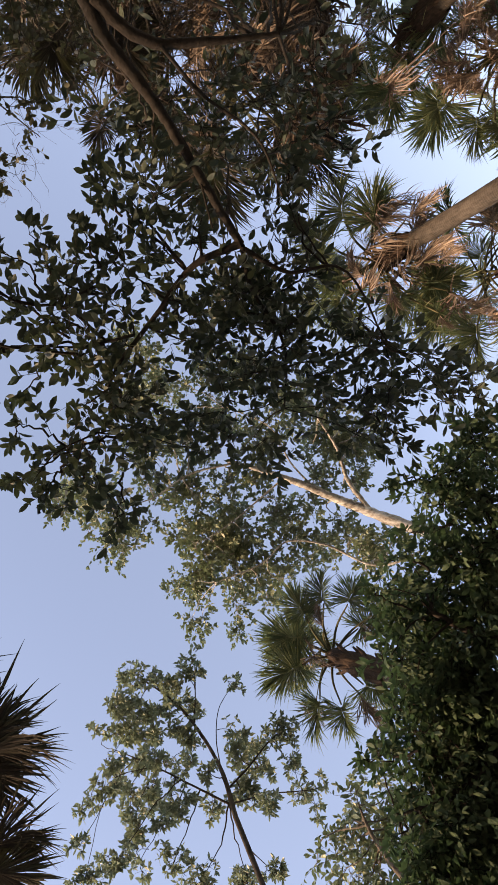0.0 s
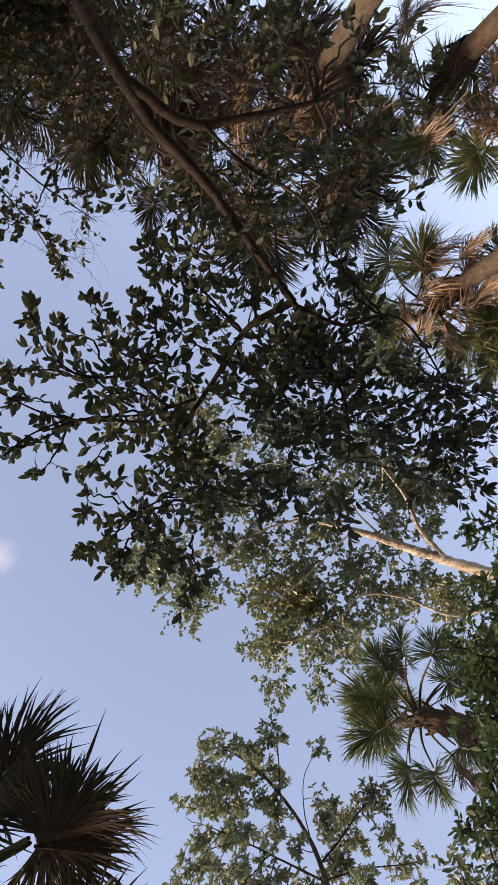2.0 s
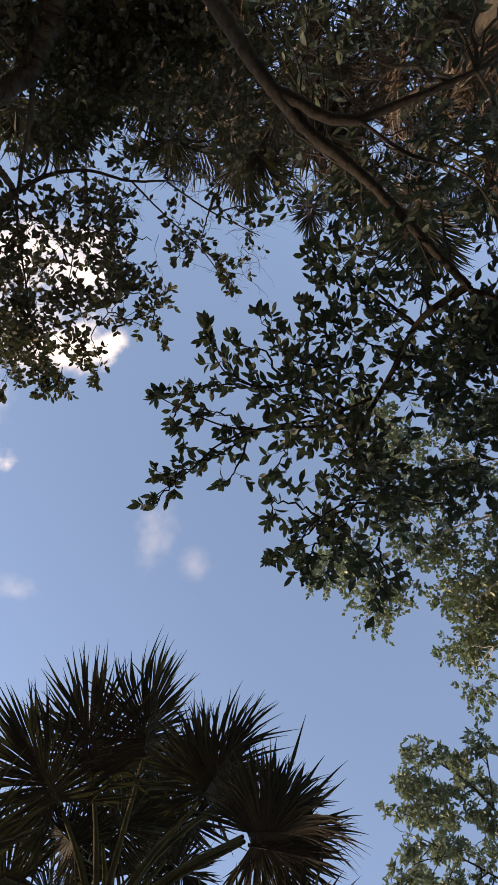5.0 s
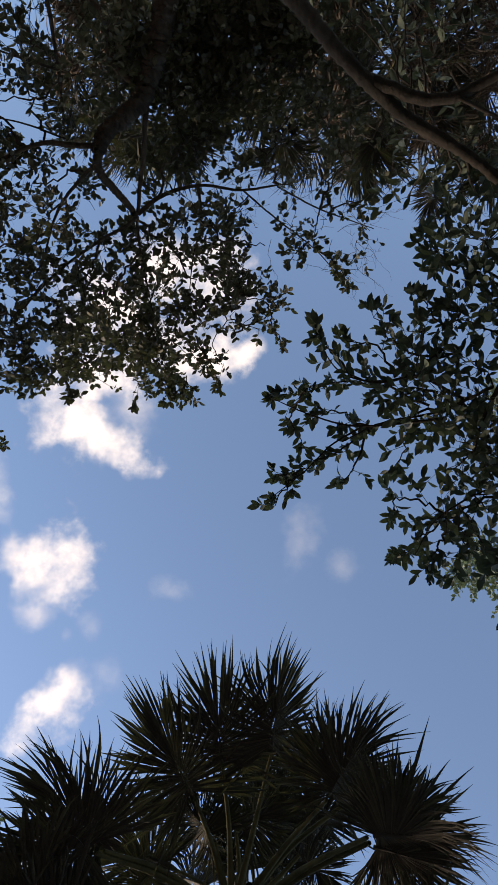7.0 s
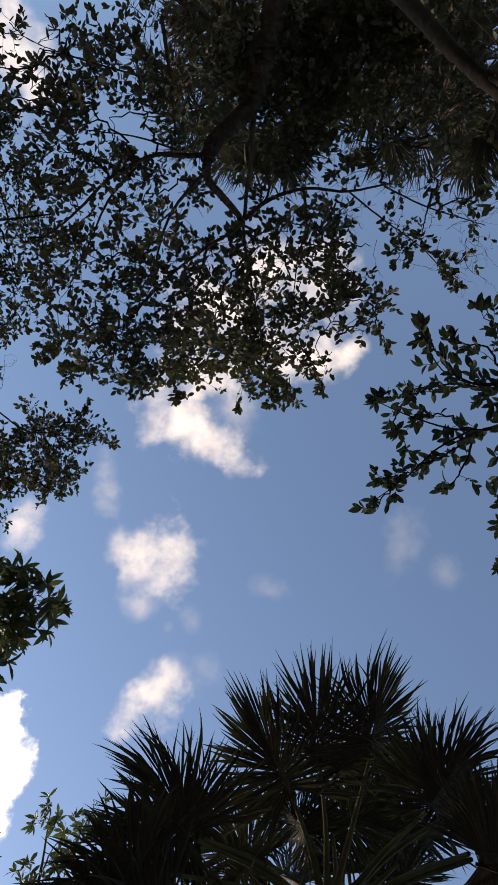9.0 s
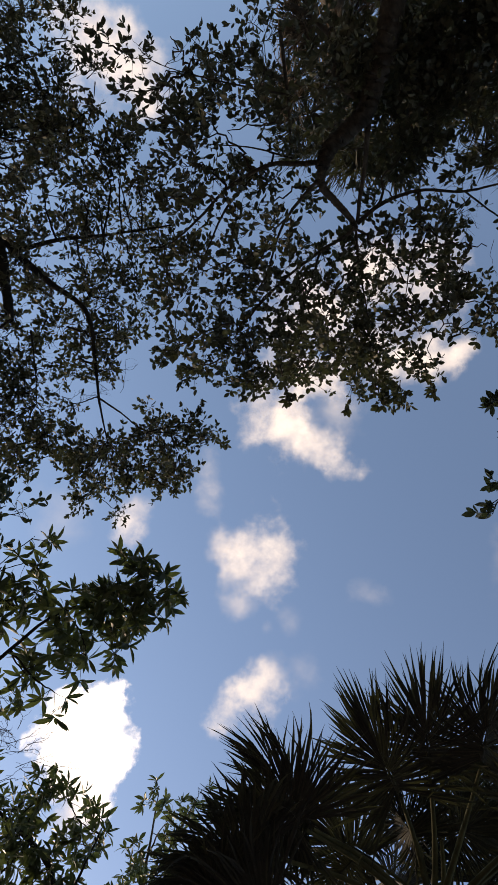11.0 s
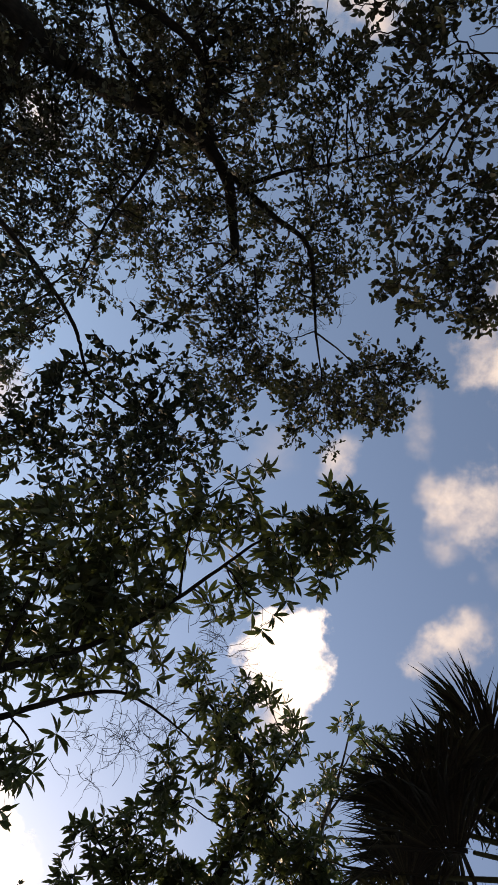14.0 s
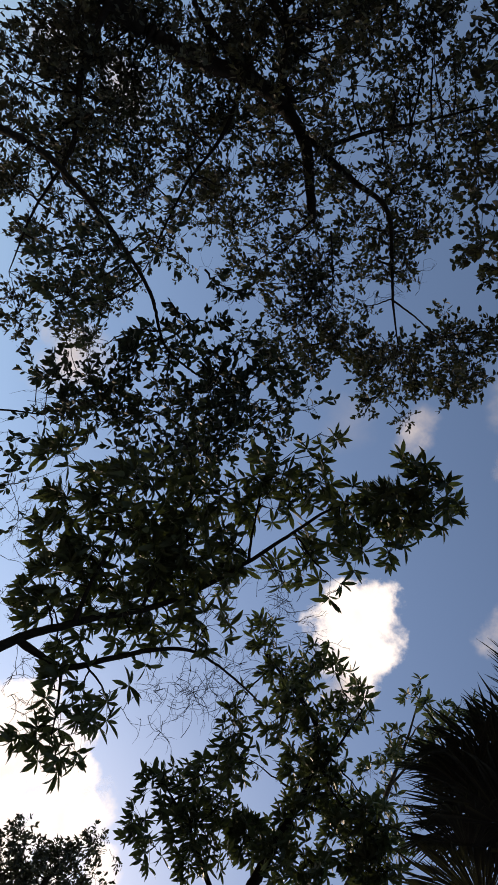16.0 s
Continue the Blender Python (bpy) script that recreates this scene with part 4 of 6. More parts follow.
pale.limb([(6.76, -1.17, 12.55), (6.21, -1.73, 12.8), (5.84, -2.31, 12.9), (4.97, -2.67, 13.23)], 0.022, 0.008)
pale.limb([(8.21, -0.35, 10.63), (7.74, 0.16, 11.93), (6.84, -0.18, 12.56), (6.28, -0.13, 12.89), (6.01, 0.22, 13.04), (5.15, 0.73, 13.43)], 0.028, 0.012)
pale.limb([(5.23, -1.59, 13.31), (4.45, -1.29, 13.67), (3.88, -0.79, 13.91), (3.19, -0.5, 14.13)], 0.022, 0.008)
pale.limb([(6.16, -1.39, 12.87), (5.81, -0.97, 13.1), (5.27, -0.37, 13.4), (4.79, 0.01, 13.61)], 0.02, 0.008)
pale.foliage([(7.21, -2.66, 13.98, 0.5), (7.78, -2.18, 13.43, 0.48), (6.38, -2.16, 13.94, 0.37), (7.28, -1.51, 13.48, 0.33), (8.02, -1.59, 13.3, 0.27), (7.88, -2.62, 12.79, 0.39), (6.07, -1.4, 14, 0.34), (5.71, -1.27, 14.63, 0.35)], 0.84)
pale.foliage([(2.69, -0.6, 16.28, 0.35), (3.09, -0.37, 15.23, 0.41), (3.54, 0.06, 15, 0.41), (3.91, -0.18, 14.67, 0.28), (3.6, 0.38, 14.69, 0.16), (4.12, -1.14, 15.19, 0.36), (4.74, -1.06, 15.11, 0.35), (5.15, -1.66, 14.57, 0.34), (5.15, -0.83, 14.78, 0.37), (5.69, -0.62, 14.48, 0.47), (5.05, -0.24, 14.76, 0.35), (5.27, -0.03, 14.04, 0.45), (6.05, -0.18, 14.1, 0.46), (6.64, -0.67, 14, 0.39), (6.42, 0.36, 13.78, 0.38), (6.96, -0.22, 13.6, 0.33), (5.8, 0.4, 14.07, 0.45), (5.24, 0.66, 14.49, 0.46)], 0.81)
pale.foliage([(4.99, 1.04, 15.02, 0.29), (5.14, 1.48, 14.44, 0.25), (5.29, 1.73, 14.44, 0.14), (6.15, 1.09, 14.5, 0.35), (6.23, 1.68, 14.33, 0.2), (6.82, 0.97, 14.52, 0.29), (6.49, 0.65, 13.2, 0.2), (7.6, -0.02, 13.76, 0.29), (7.82, -0.16, 13.06, 0.38), (8.31, -0.41, 12.97, 0.33), (8.63, 0.03, 13.04, 0.28), (8.02, -0.74, 13.56, 0.26), (7.51, -0.96, 13.86, 0.27), (4.97, -2.62, 14.55, 0.37), (5.73, -2.74, 14.78, 0.39), (5.92, -2.4, 14.01, 0.34), (7.58, -2.45, 13.11, 0.29), (8.18, -2.16, 13.16, 0.26)], 0.81)
pale.foliage([(6.26, -2.75, 13.65, 0.37), (4.18, -3.31, 15.44, 0.5), (3.38, -3.89, 15.08, 0.49), (3.35, -1.01, 16.01, 0.3), (2.7, -1.04, 15.36, 0.26), (8.19, 0.15, 12.83, 0.32), (8.84, -0.43, 12.57, 0.28), (4.5, -2.26, 15.01, 0.41), (3.82, -1.92, 14.78, 0.39), (4.77, -3.46, 14.52, 0.48), (5.58, -3.7, 13.96, 0.48), (6.99, -3.39, 13.99, 0.49), (3.36, -2.82, 14.72, 0.39)], 0.81)
pale.done()

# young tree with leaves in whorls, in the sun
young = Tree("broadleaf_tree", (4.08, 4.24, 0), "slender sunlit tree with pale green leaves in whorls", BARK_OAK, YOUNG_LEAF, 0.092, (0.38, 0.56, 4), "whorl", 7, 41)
young.limb([(4.08, 4.24, 0)] + [(3.99, 3.39, 9.57), (3.99, 3.05, 9.99), (3.98, 2.89, 10.33), (3.82, 2.58, 10.77), (3.62, 2.34, 11.18), (3.31, 2.15, 11.6)], 0.038, 0.012, "trunk", flare=0.3)
young.limb([(4.1, 3.06, 10.36), (4.1, 2.76, 10.57), (4.18, 2.38, 10.76), (4.44, 2.01, 10.83)], 0.009, 0.004)
young.limb([(4.07, 3.24, 10.06), (4.37, 3.02, 10.11), (4.73, 2.68, 10.16), (4.92, 2.56, 10.2)], 0.016, 0.006)
young.limb([(4.09, 3.39, 10), (3.62, 3.22, 10.4), (3.24, 3.08, 10.7), (2.77, 2.94, 11.02)], 0.016, 0.006)
young.limb([(3.85, 2.6, 10.84), (3.9, 2.2, 11.03), (3.92, 1.74, 11.23)], 0.012, 0.005)
young.limb([(4.08, 3.35, 9.9), (4.6, 3.22, 9.76), (4.95, 3.18, 9.64), (5.23, 3.14, 9.56)], 0.012, 0.005)
young.foliage([(3, 2.17, 11.73, 0.2), (3.1, 2.01, 10.98, 0.23), (3.43, 1.97, 10.73, 0.23), (3.69, 1.61, 10.81, 0.12), (3.69, 1.8, 10.55, 0.15), (2.82, 2.38, 11.34, 0.21), (3.24, 2.53, 11.56, 0.25), (3.51, 2.43, 11.1, 0.24), (3.88, 2.53, 11.14, 0.2), (2.83, 2.96, 11.84, 0.17), (2.99, 2.73, 11.25, 0.23), (3.35, 2.78, 11.07, 0.24), (3.65, 2.78, 10.74, 0.23), (2.55, 2.89, 10.48, 0.15), (3.19, 3.18, 11.26, 0.19), (3.21, 2.86, 10.2, 0.2), (3.93, 3.01, 10.99, 0.17), (4.34, 2.64, 10.6, 0.14)], 0.82)
young.foliage([(4.83, 2.88, 10.83, 0.22), (4.89, 2.59, 10.3, 0.21), (4.25, 2.8, 10.2, 0.17), (4.71, 3.11, 10.43, 0.21), (4.89, 2.85, 9.97, 0.16), (5.01, 2.63, 10.16, 0.14), (5.14, 3.33, 9.94, 0.12), (5.08, 3.07, 9.99, 0.1), (5.35, 3.2, 9.74, 0.1), (5.12, 3.31, 9.51, 0.13), (4.43, 3.42, 10.2, 0.21), (4.37, 3.18, 9.35, 0.16), (4.02, 3.57, 10.35, 0.17), (3.47, 3.27, 10.21, 0.22), (3.44, 3.61, 11.19, 0.24), (3.02, 3.58, 11.42, 0.19), (2.44, 3.19, 10.25, 0.16), (2.49, 3.6, 11.04, 0.17)], 0.82)
young.foliage([(2.98, 3.62, 10.76, 0.2), (3.34, 3.52, 10.24, 0.2), (4.43, 2.04, 10.97, 0.1), (4.38, 2.02, 10.53, 0.07), (3.73, 2.95, 9.95, 0.13)], 0.82)
young.foliage([(3.36, 4.14, 10.09, 0.21), (3.78, 4.2, 9.94, 0.21), (3.08, 4.11, 10.4, 0.21), (2.58, 4, 9.99, 0.2), (2.44, 4.42, 10.69, 0.18), (4.45, 4.37, 9.96, 0.2), (4.38, 3.91, 9.27, 0.14), (2.85, 3.7, 10.3, 0.18), (2.3, 3.97, 10.61, 0.13)], 0.82)
young.done()

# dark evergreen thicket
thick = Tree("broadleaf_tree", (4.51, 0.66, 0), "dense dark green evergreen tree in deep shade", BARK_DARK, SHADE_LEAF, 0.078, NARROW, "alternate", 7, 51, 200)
thick.limb([(4.51, 0.66, 0)] + [(4.24, 0.62, 4.73), (4.12, 0.59, 5.2), (3.88, 0.51, 5.48), (3.63, 0.38, 5.72)], 0.1, 0.02, "trunk", flare=0.3)
thick.limb([(4.09, 0.58, 4.93), (4.06, -0.03, 5.32), (3.89, -0.45, 5.47), (3.71, -0.76, 5.61)], 0.04, 0.01)
thick.limb([(4.08, 0.62, 4.93), (3.98, 1.2, 5.22), (3.63, 1.62, 5.41), (3.3, 1.82, 5.62)], 0.04, 0.01)
thick.foliage([(3.77, -0.99, 5.34, 0.18), (4.1, -0.83, 5.78, 0.22), (3.71, -0.69, 5.7, 0.16), (3.4, -0.56, 5.64, 0.1), (3.62, -0.4, 5.52, 0.2), (3.91, -0.47, 5.46, 0.24), (3.98, -0.19, 6.14, 0.14), (3.82, -0.1, 5.53, 0.24), (3.99, 0.19, 5.46, 0.23), (3.8, 0.09, 5.76, 0.21), (3.52, 0.02, 5.85, 0.1), (3.84, 0.32, 6.25, 0.2), (3.3, 0.21, 5.88, 0.1), (3.74, 0.47, 5.87, 0.24), (3.87, 0.51, 5.56, 0.25), (3.53, 0.53, 6, 0.17), (3.22, 0.74, 5.7, 0.13), (3.8, 0.86, 6.06, 0.24)], 0.88)
thick.foliage([(3.74, 0.84, 5.53, 0.28), (3.94, 0.81, 5.39, 0.23), (3.44, 1.07, 5.5, 0.21), (3.39, 0.98, 5.63, 0.15), (3.86, 1.22, 5.53, 0.28), (4.01, 1.44, 5.44, 0.27), (3.68, 1.46, 5.69, 0.22), (3.6, 1.47, 5.89, 0.17), (3.36, 1.51, 5.93, 0.1), (3.61, 1.68, 5.43, 0.26), (3.61, 1.69, 5.69, 0.17), (3.88, 1.77, 5.3, 0.26), (3.59, 1.92, 5.28, 0.25), (3.83, 2.08, 5.25, 0.25), (3.65, 2, 5.65, 0.16), (3.39, 2.13, 5.48, 0.17), (3.45, 2.1, 5.24, 0.2), (4.24, -0.5, 5.36, 0.3)], 0.88)
thick.foliage([(4.45, 0.4, 5.53, 0.31), (4.01, 1.15, 5.13, 0.27), (3.89, 1.84, 5.01, 0.25)], 0.88)
thick.foliage([(4.17, 0.36, 5.88, 0.26), (4.14, 0.81, 6.31, 0.28), (3.92, 1.03, 5.42, 0.28), (4.06, 1.5, 5.91, 0.31), (4.3, 1.88, 5.82, 0.3), (3.75, 2.05, 5.55, 0.23), (4.23, 2.48, 5.68, 0.29), (3.81, 2.52, 5.72, 0.23), (4.32, -0.04, 5.6, 0.31)], 0.9)
thick.spray([(3.57, -0.62, 5.54), (3.37, -0.64, 5.61), (3.22, -0.65, 5.63), (3.11, -0.56, 5.62)])
thick.spray([(3.56, -0.31, 5.45), (3.51, -0.25, 5.69), (3.42, -0.22, 5.96)])
thick.spray([(3.31, 1.02, 5.48), (3.29, 1.09, 5.67), (3.34, 1.11, 5.82)])
thick.spray([(3.35, 1.34, 5.5), (3.23, 1.44, 5.67), (3.11, 1.51, 5.84)])
thick.spray([(3.29, 1.72, 5.41), (3.1, 1.77, 5.3), (2.93, 1.75, 5.21)])
thick.spray([(3.61, -0.91, 5.3), (3.59, -1.04, 5.31), (3.63, -1.15, 5.26)])
thick.spray([(3.39, 0.05, 5.5), (3.2, -0.02, 5.53), (3.04, -0.01, 5.52)])
thick.spray([(3.43, 0.37, 5.72), (3.23, 0.3, 5.82), (3.11, 0.24, 5.85)])
thick.done()

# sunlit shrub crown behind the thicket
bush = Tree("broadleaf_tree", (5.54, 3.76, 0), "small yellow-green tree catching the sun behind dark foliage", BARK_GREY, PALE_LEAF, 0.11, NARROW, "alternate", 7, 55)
bush.limb([(5.54, 3.76, 0)] + [(5.22, 3.52, 7.33), (5.13, 3.38, 7.78), (5.07, 3.14, 8.23), (5, 2.89, 8.39)], 0.06, 0.01, "trunk", flare=0.2)
bush.foliage([(4.98, 2.75, 8.41, 0.15), (5.27, 3.08, 8.56, 0.2), (5.42, 3.37, 9.11, 0.15), (5.54, 3.07, 8.47, 0.2), (5.91, 2.97, 8.94, 0.18), (5.63, 3.74, 9.12, 0.21), (5.1, 3.56, 8.83, 0.12), (5.27, 3.32, 8.22, 0.19), (4.83, 3.56, 8.34, 0.19), (5.35, 3.77, 8.5, 0.19), (4.99, 3.88, 9.17, 0.09), (5.76, 3.49, 8.48, 0.17), (5.18, 3.47, 9.08, 0.1), (5.12, 3.87, 8.4, 0.2), (5.62, 3.88, 8.4, 0.19), (5.69, 3.1, 8.33, 0.18), (5.67, 3.6, 8.17, 0.19)], 0.78)
bush.done()

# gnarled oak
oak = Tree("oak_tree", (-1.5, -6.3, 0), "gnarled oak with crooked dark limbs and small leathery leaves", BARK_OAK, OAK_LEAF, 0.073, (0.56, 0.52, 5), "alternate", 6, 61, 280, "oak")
oak.limb([(-1.5, -6.3, -0.1), (-1.4, -6.0, 2.0), (-1.3, -5.4, 4.2)] + [(-1.2, -4.88, 5.59), (-1.27, -4.71, 5.72), (-1.38, -4.44, 5.93), (-1.49, -4.23, 6.05), (-1.56, -4.08, 6.12), (-1.73, -3.93, 6.15), (-1.88, -3.8, 6.16), (-1.94, -3.67, 6.2)], 0.126, 0.063, "trunk", flare=0.3)
oak.limb([(-1.94, -3.69, 6.19), (-1.98, -3.58, 6.32), (-1.89, -3.49, 6.49), (-1.78, -3.39, 6.66), (-1.76, -3.36, 6.75)], 0.044, 0.022)
oak.limb([(-1.94, -3.7, 6.18), (-2.17, -3.7, 6.14), (-2.34, -3.71, 6.1), (-2.55, -3.67, 6.1), (-2.83, -3.53, 6.1), (-3.11, -3.31, 6.15), (-3.36, -3.12, 6.17)], 0.026, 0.009)
oak.limb([(-2.01, -3.6, 6.29), (-2.19, -3.48, 6.36), (-2.35, -3.35, 6.44), (-2.49, -3.15, 6.56), (-2.6, -2.95, 6.69), (-2.76, -2.77, 6.77)], 0.018, 0.006)
oak.limb([(-1.48, -4.18, 6.08), (-1.56, -4.01, 6.24), (-1.63, -3.78, 6.45), (-1.71, -3.56, 6.62), (-1.76, -3.4, 6.74), (-2.12, -3.17, 6.78), (-2.42, -2.97, 6.8), (-2.73, -2.68, 6.83)], 0.026, 0.01)
oak.limb([(-1.76, -3.42, 6.77), (-1.58, -3.57, 6.77), (-1.38, -3.67, 6.8), (-1.23, -3.72, 6.84), (-0.83, -3.72, 6.96), (-0.49, -3.78, 7)], 0.024, 0.009)
oak.limb([(-1.22, -3.69, 6.82), (-1.23, -3.47, 7.04), (-1.34, -3.24, 7.23), (-1.42, -2.93, 7.45)], 0.015, 0.004)
oak.limb([(-1.79, -3.43, 6.82), (-1.82, -3.2, 7.07), (-1.8, -2.91, 7.35), (-1.78, -2.6, 7.62)], 0.015, 0.004)
oak.limb([(-1.52, -4.21, 6.11), (-1.7, -4.23, 6.01), (-1.78, -4.34, 5.86), (-1.75, -4.47, 5.71), (-1.85, -4.56, 5.56), (-2.02, -4.62, 5.38)], 0.037, 0.015)
oak.limb([(-2.14, -4.48, 5.47), (-2.18, -4.37, 5.69), (-2.22, -4.17, 5.96), (-2.29, -3.9, 6.26)], 0.018, 0.009)
oak.limb([(-2.19, -4.21, 5.88), (-2.52, -4.24, 5.72), (-2.92, -4.26, 5.47), (-3.11, -4.28, 5.35)], 0.011, 0.004)
oak.limb([(-0.51, -3.77, 7.01), (-0.12, -3.63, 7.21), (0.19, -3.56, 7.34), (0.39, -3.52, 7.43)], 0.009, 0.004)
oak.limb([(-0.83, -3.74, 6.99), (-0.53, -3.56, 7.23), (-0.18, -3.35, 7.45), (0.09, -3.1, 7.67)], 0.009, 0.004)
oak.limb([(-2.25, -3.82, 6.21), (-2.56, -3.89, 6.07), (-2.85, -3.91, 5.97), (-3.37, -3.86, 5.73)], 0.009, 0.004)
oak.limb([(-2.59, -3.76, 6.21), (-2.95, -3.46, 6.32), (-3.17, -3.17, 6.46), (-3.39, -2.85, 6.59)], 0.015, 0.004)
oak.limb([(-2.39, -2.94, 6.74), (-2.73, -2.68, 6.83), (-3.04, -2.39, 6.92)], 0.013, 0.004, crook=0.018)
oak.limb([(-2.1, -3.15, 6.75), (-2.27, -2.92, 6.93), (-2.29, -2.63, 7.19)], 0.013, 0.004, crook=0.018)
oak.limb([(-1.76, -3.39, 6.73), (-1.57, -3.24, 6.97), (-1.35, -3, 7.24), (-1.22, -2.75, 7.47)], 0.013, 0.004, crook=0.018)
oak.limb([(-2.49, -3.15, 6.56), (-2.85, -3.07, 6.55), (-3.23, -2.96, 6.5)], 0.013, 0.004, crook=0.018)
oak.limb([(-1.36, -2.8, 7.19), (-1.09, -2.71, 7.41), (-0.9, -2.65, 7.58)], 0.013, 0.004, crook=0.018)
oak.limb([(-2.83, -3.53, 6.1), (-2.97, -3.71, 6.01), (-3.25, -3.78, 5.9)], 0.013, 0.004, crook=0.018)
oak.limb([(-2.57, -3.7, 6.13), (-2.71, -3.88, 5.99), (-2.91, -4.02, 5.84), (-3.05, -4.18, 5.67)], 0.013, 0.004, crook=0.018)
oak.limb([(-2.2, -4.15, 5.94), (-2.46, -4.08, 6.01), (-2.82, -4.05, 5.96)], 0.013, 0.004, crook=0.018)
oak.limb([(-0.47, -3.67, 6.84), (-0.59, -3.92, 6.77), (-0.74, -4.13, 6.71)], 0.013, 0.004, crook=0.018)
oak.limb([(-0.11, -3.49, 6.98), (-0.01, -3.73, 6.94), (0.19, -3.93, 6.93)], 0.013, 0.004, crook=0.018)
oak.limb([(-1.56, -3.53, 6.7), (-1.45, -3.84, 6.64), (-1.25, -4.06, 6.66)], 0.013, 0.004, crook=0.018)
oak.limb([(-2.06, -3.69, 6.4), (-2.35, -3.64, 6.44), (-2.74, -3.52, 6.45)], 0.013, 0.004, crook=0.018)
oak.limb([(-1.76, -3.1, 6.91), (-2.03, -2.85, 7.07), (-2.15, -2.5, 7.31)], 0.013, 0.004, crook=0.018)
oak.limb([(-2.38, -3.77, 6.18), (-2.48, -4.01, 6.06), (-2.51, -4.27, 5.95)], 0.013, 0.004, crook=0.018)
oak.limb([(-1.2, -3.39, 6.9), (-0.95, -3.31, 7.12), (-0.65, -3.32, 7.28)], 0.013, 0.004, crook=0.018)
oak.limb([(-2.9, -4.21, 5.43), (-3.01, -4.36, 5.34), (-3.09, -4.52, 5.26)], 0.013, 0.004, crook=0.018)
oak.foliage([(-1.7, -4.46, 5.99, 0.22), (-1.41, -4.5, 5.94, 0.21), (-1.22, -4.61, 6.32, 0.22), (-1.02, -4.31, 6.41, 0.22), (-1.3, -4.24, 6.45, 0.22), (-1.67, -4.67, 6.59, 0.21), (-1.11, -4.21, 6.83, 0.2), (-1.09, -5.31, 7.01, 0.24)], 0.85)
oak.foliage([(-3.51, -3.23, 6.62, 0.22), (-3.26, -2.47, 6.66, 0.15), (-3.18, -2.5, 7.17, 0.28), (-2.77, -2.71, 7.16, 0.29), (-2.79, -2.12, 7.07, 0.26), (-2.62, -2.39, 7.61, 0.3), (-2.29, -2.63, 7.05, 0.25), (-1.91, -2.16, 6.71, 0.25), (-2.16, -2.24, 7.76, 0.19), (-1.76, -2.5, 7.37, 0.29), (-1.82, -2.32, 8.04, 0.23), (-1.42, -2.31, 7.53, 0.21), (-1.34, -2.65, 7.25, 0.27), (-1.89, -3.15, 7.69, 0.28), (-0.97, -2.77, 7.3, 0.2), (-0.92, -3.21, 7.48, 0.22), (-1.29, -3.41, 7.68, 0.25), (-0.58, -2.9, 7.65, 0.09)], 0.66)
oak.foliage([(-0.74, -2.63, 7.7, 0.07), (-1.16, -2.36, 7.79, 0.09), (-2.16, -3.04, 7.42, 0.24), (-2.4, -2.99, 6.81, 0.21), (-2.94, -3.16, 6.92, 0.22), (-3.44, -2.15, 7.09, 0.12), (-3.91, -2.45, 7.25, 0.12), (-3.1, -1.96, 7.07, 0.12), (-2.77, -1.93, 7.07, 0.12), (-2.65, -2.11, 7.58, 0.1), (-3.51, -2.68, 6.46, 0.16), (-3.17, -2.84, 6.85, 0.16), (-2.32, -2.17, 7.52, 0.16)], 0.66)
oak.foliage([(-3.35, -3.6, 6.28, 0.26), (-2.76, -3.31, 6.21, 0.23), (-2.97, -3.07, 6.44, 0.23), (-2.27, -2.99, 6.05, 0.22), (-3.08, -3.59, 5.68, 0.22), (-2.95, -4.09, 6.29, 0.21), (-2.94, -3.95, 5.55, 0.21), (-2.57, -4.03, 5.72, 0.2), (-2.89, -4.07, 5.22, 0.18), (-2.72, -4.56, 5.59, 0.2), (-2.4, -4.4, 5.8, 0.22), (-1.96, -4.1, 5.8, 0.18), (-2.04, -4.7, 5.88, 0.19), (-1.83, -4.04, 6.44, 0.14), (-1.44, -4.03, 6.75, 0.17), (-1.32, -3.35, 6.81, 0.2), (-1, -3.77, 7.36, 0.19), (-0.81, -3.99, 6.82, 0.14)], 0.48)
oak.foliage([(-0.49, -3.97, 6.7, 0.13), (-0.35, -3.64, 6.83, 0.13), (-0.1, -3.78, 6.83, 0.13), (0.09, -3.85, 7.13, 0.11), (-0.17, -3.3, 7.13, 0.15), (-0.03, -3.31, 7.54, 0.16), (-0.38, -3.51, 7.25, 0.13), (0.29, -3.52, 7.49, 0.14), (0.14, -4.04, 6.99, 0.14), (0.52, -3.63, 6.98, 0.15), (-3.2, -2.6, 5.92, 0.16), (-1.54, -3.29, 7.08, 0.21), (-2.15, -3.31, 7.01, 0.22), (-2.6, -3.62, 6.37, 0.2), (-3.06, -3.71, 6.16, 0.2)], 0.48)
oak.foliage([(-1.13, -4.84, 6.22, 0.31), (-0.56, -4.79, 6.41, 0.32), (-0.96, -4.5, 6.4, 0.26), (-0.37, -4.88, 7.01, 0.27), (-1.52, -4.66, 6.53, 0.15), (-1.79, -4.79, 6.03, 0.19), (-0.07, -4.58, 6.29, 0.26), (-0.74, -5.02, 6.24, 0.27), (-1.41, -5.33, 6.4, 0.29), (0.2, -4.56, 6.98, 0.23), (-0.35, -4.86, 6.23, 0.26), (-1.3, -4.76, 6.99, 0.18), (-0.75, -4.79, 7.06, 0.16)], 0.9)
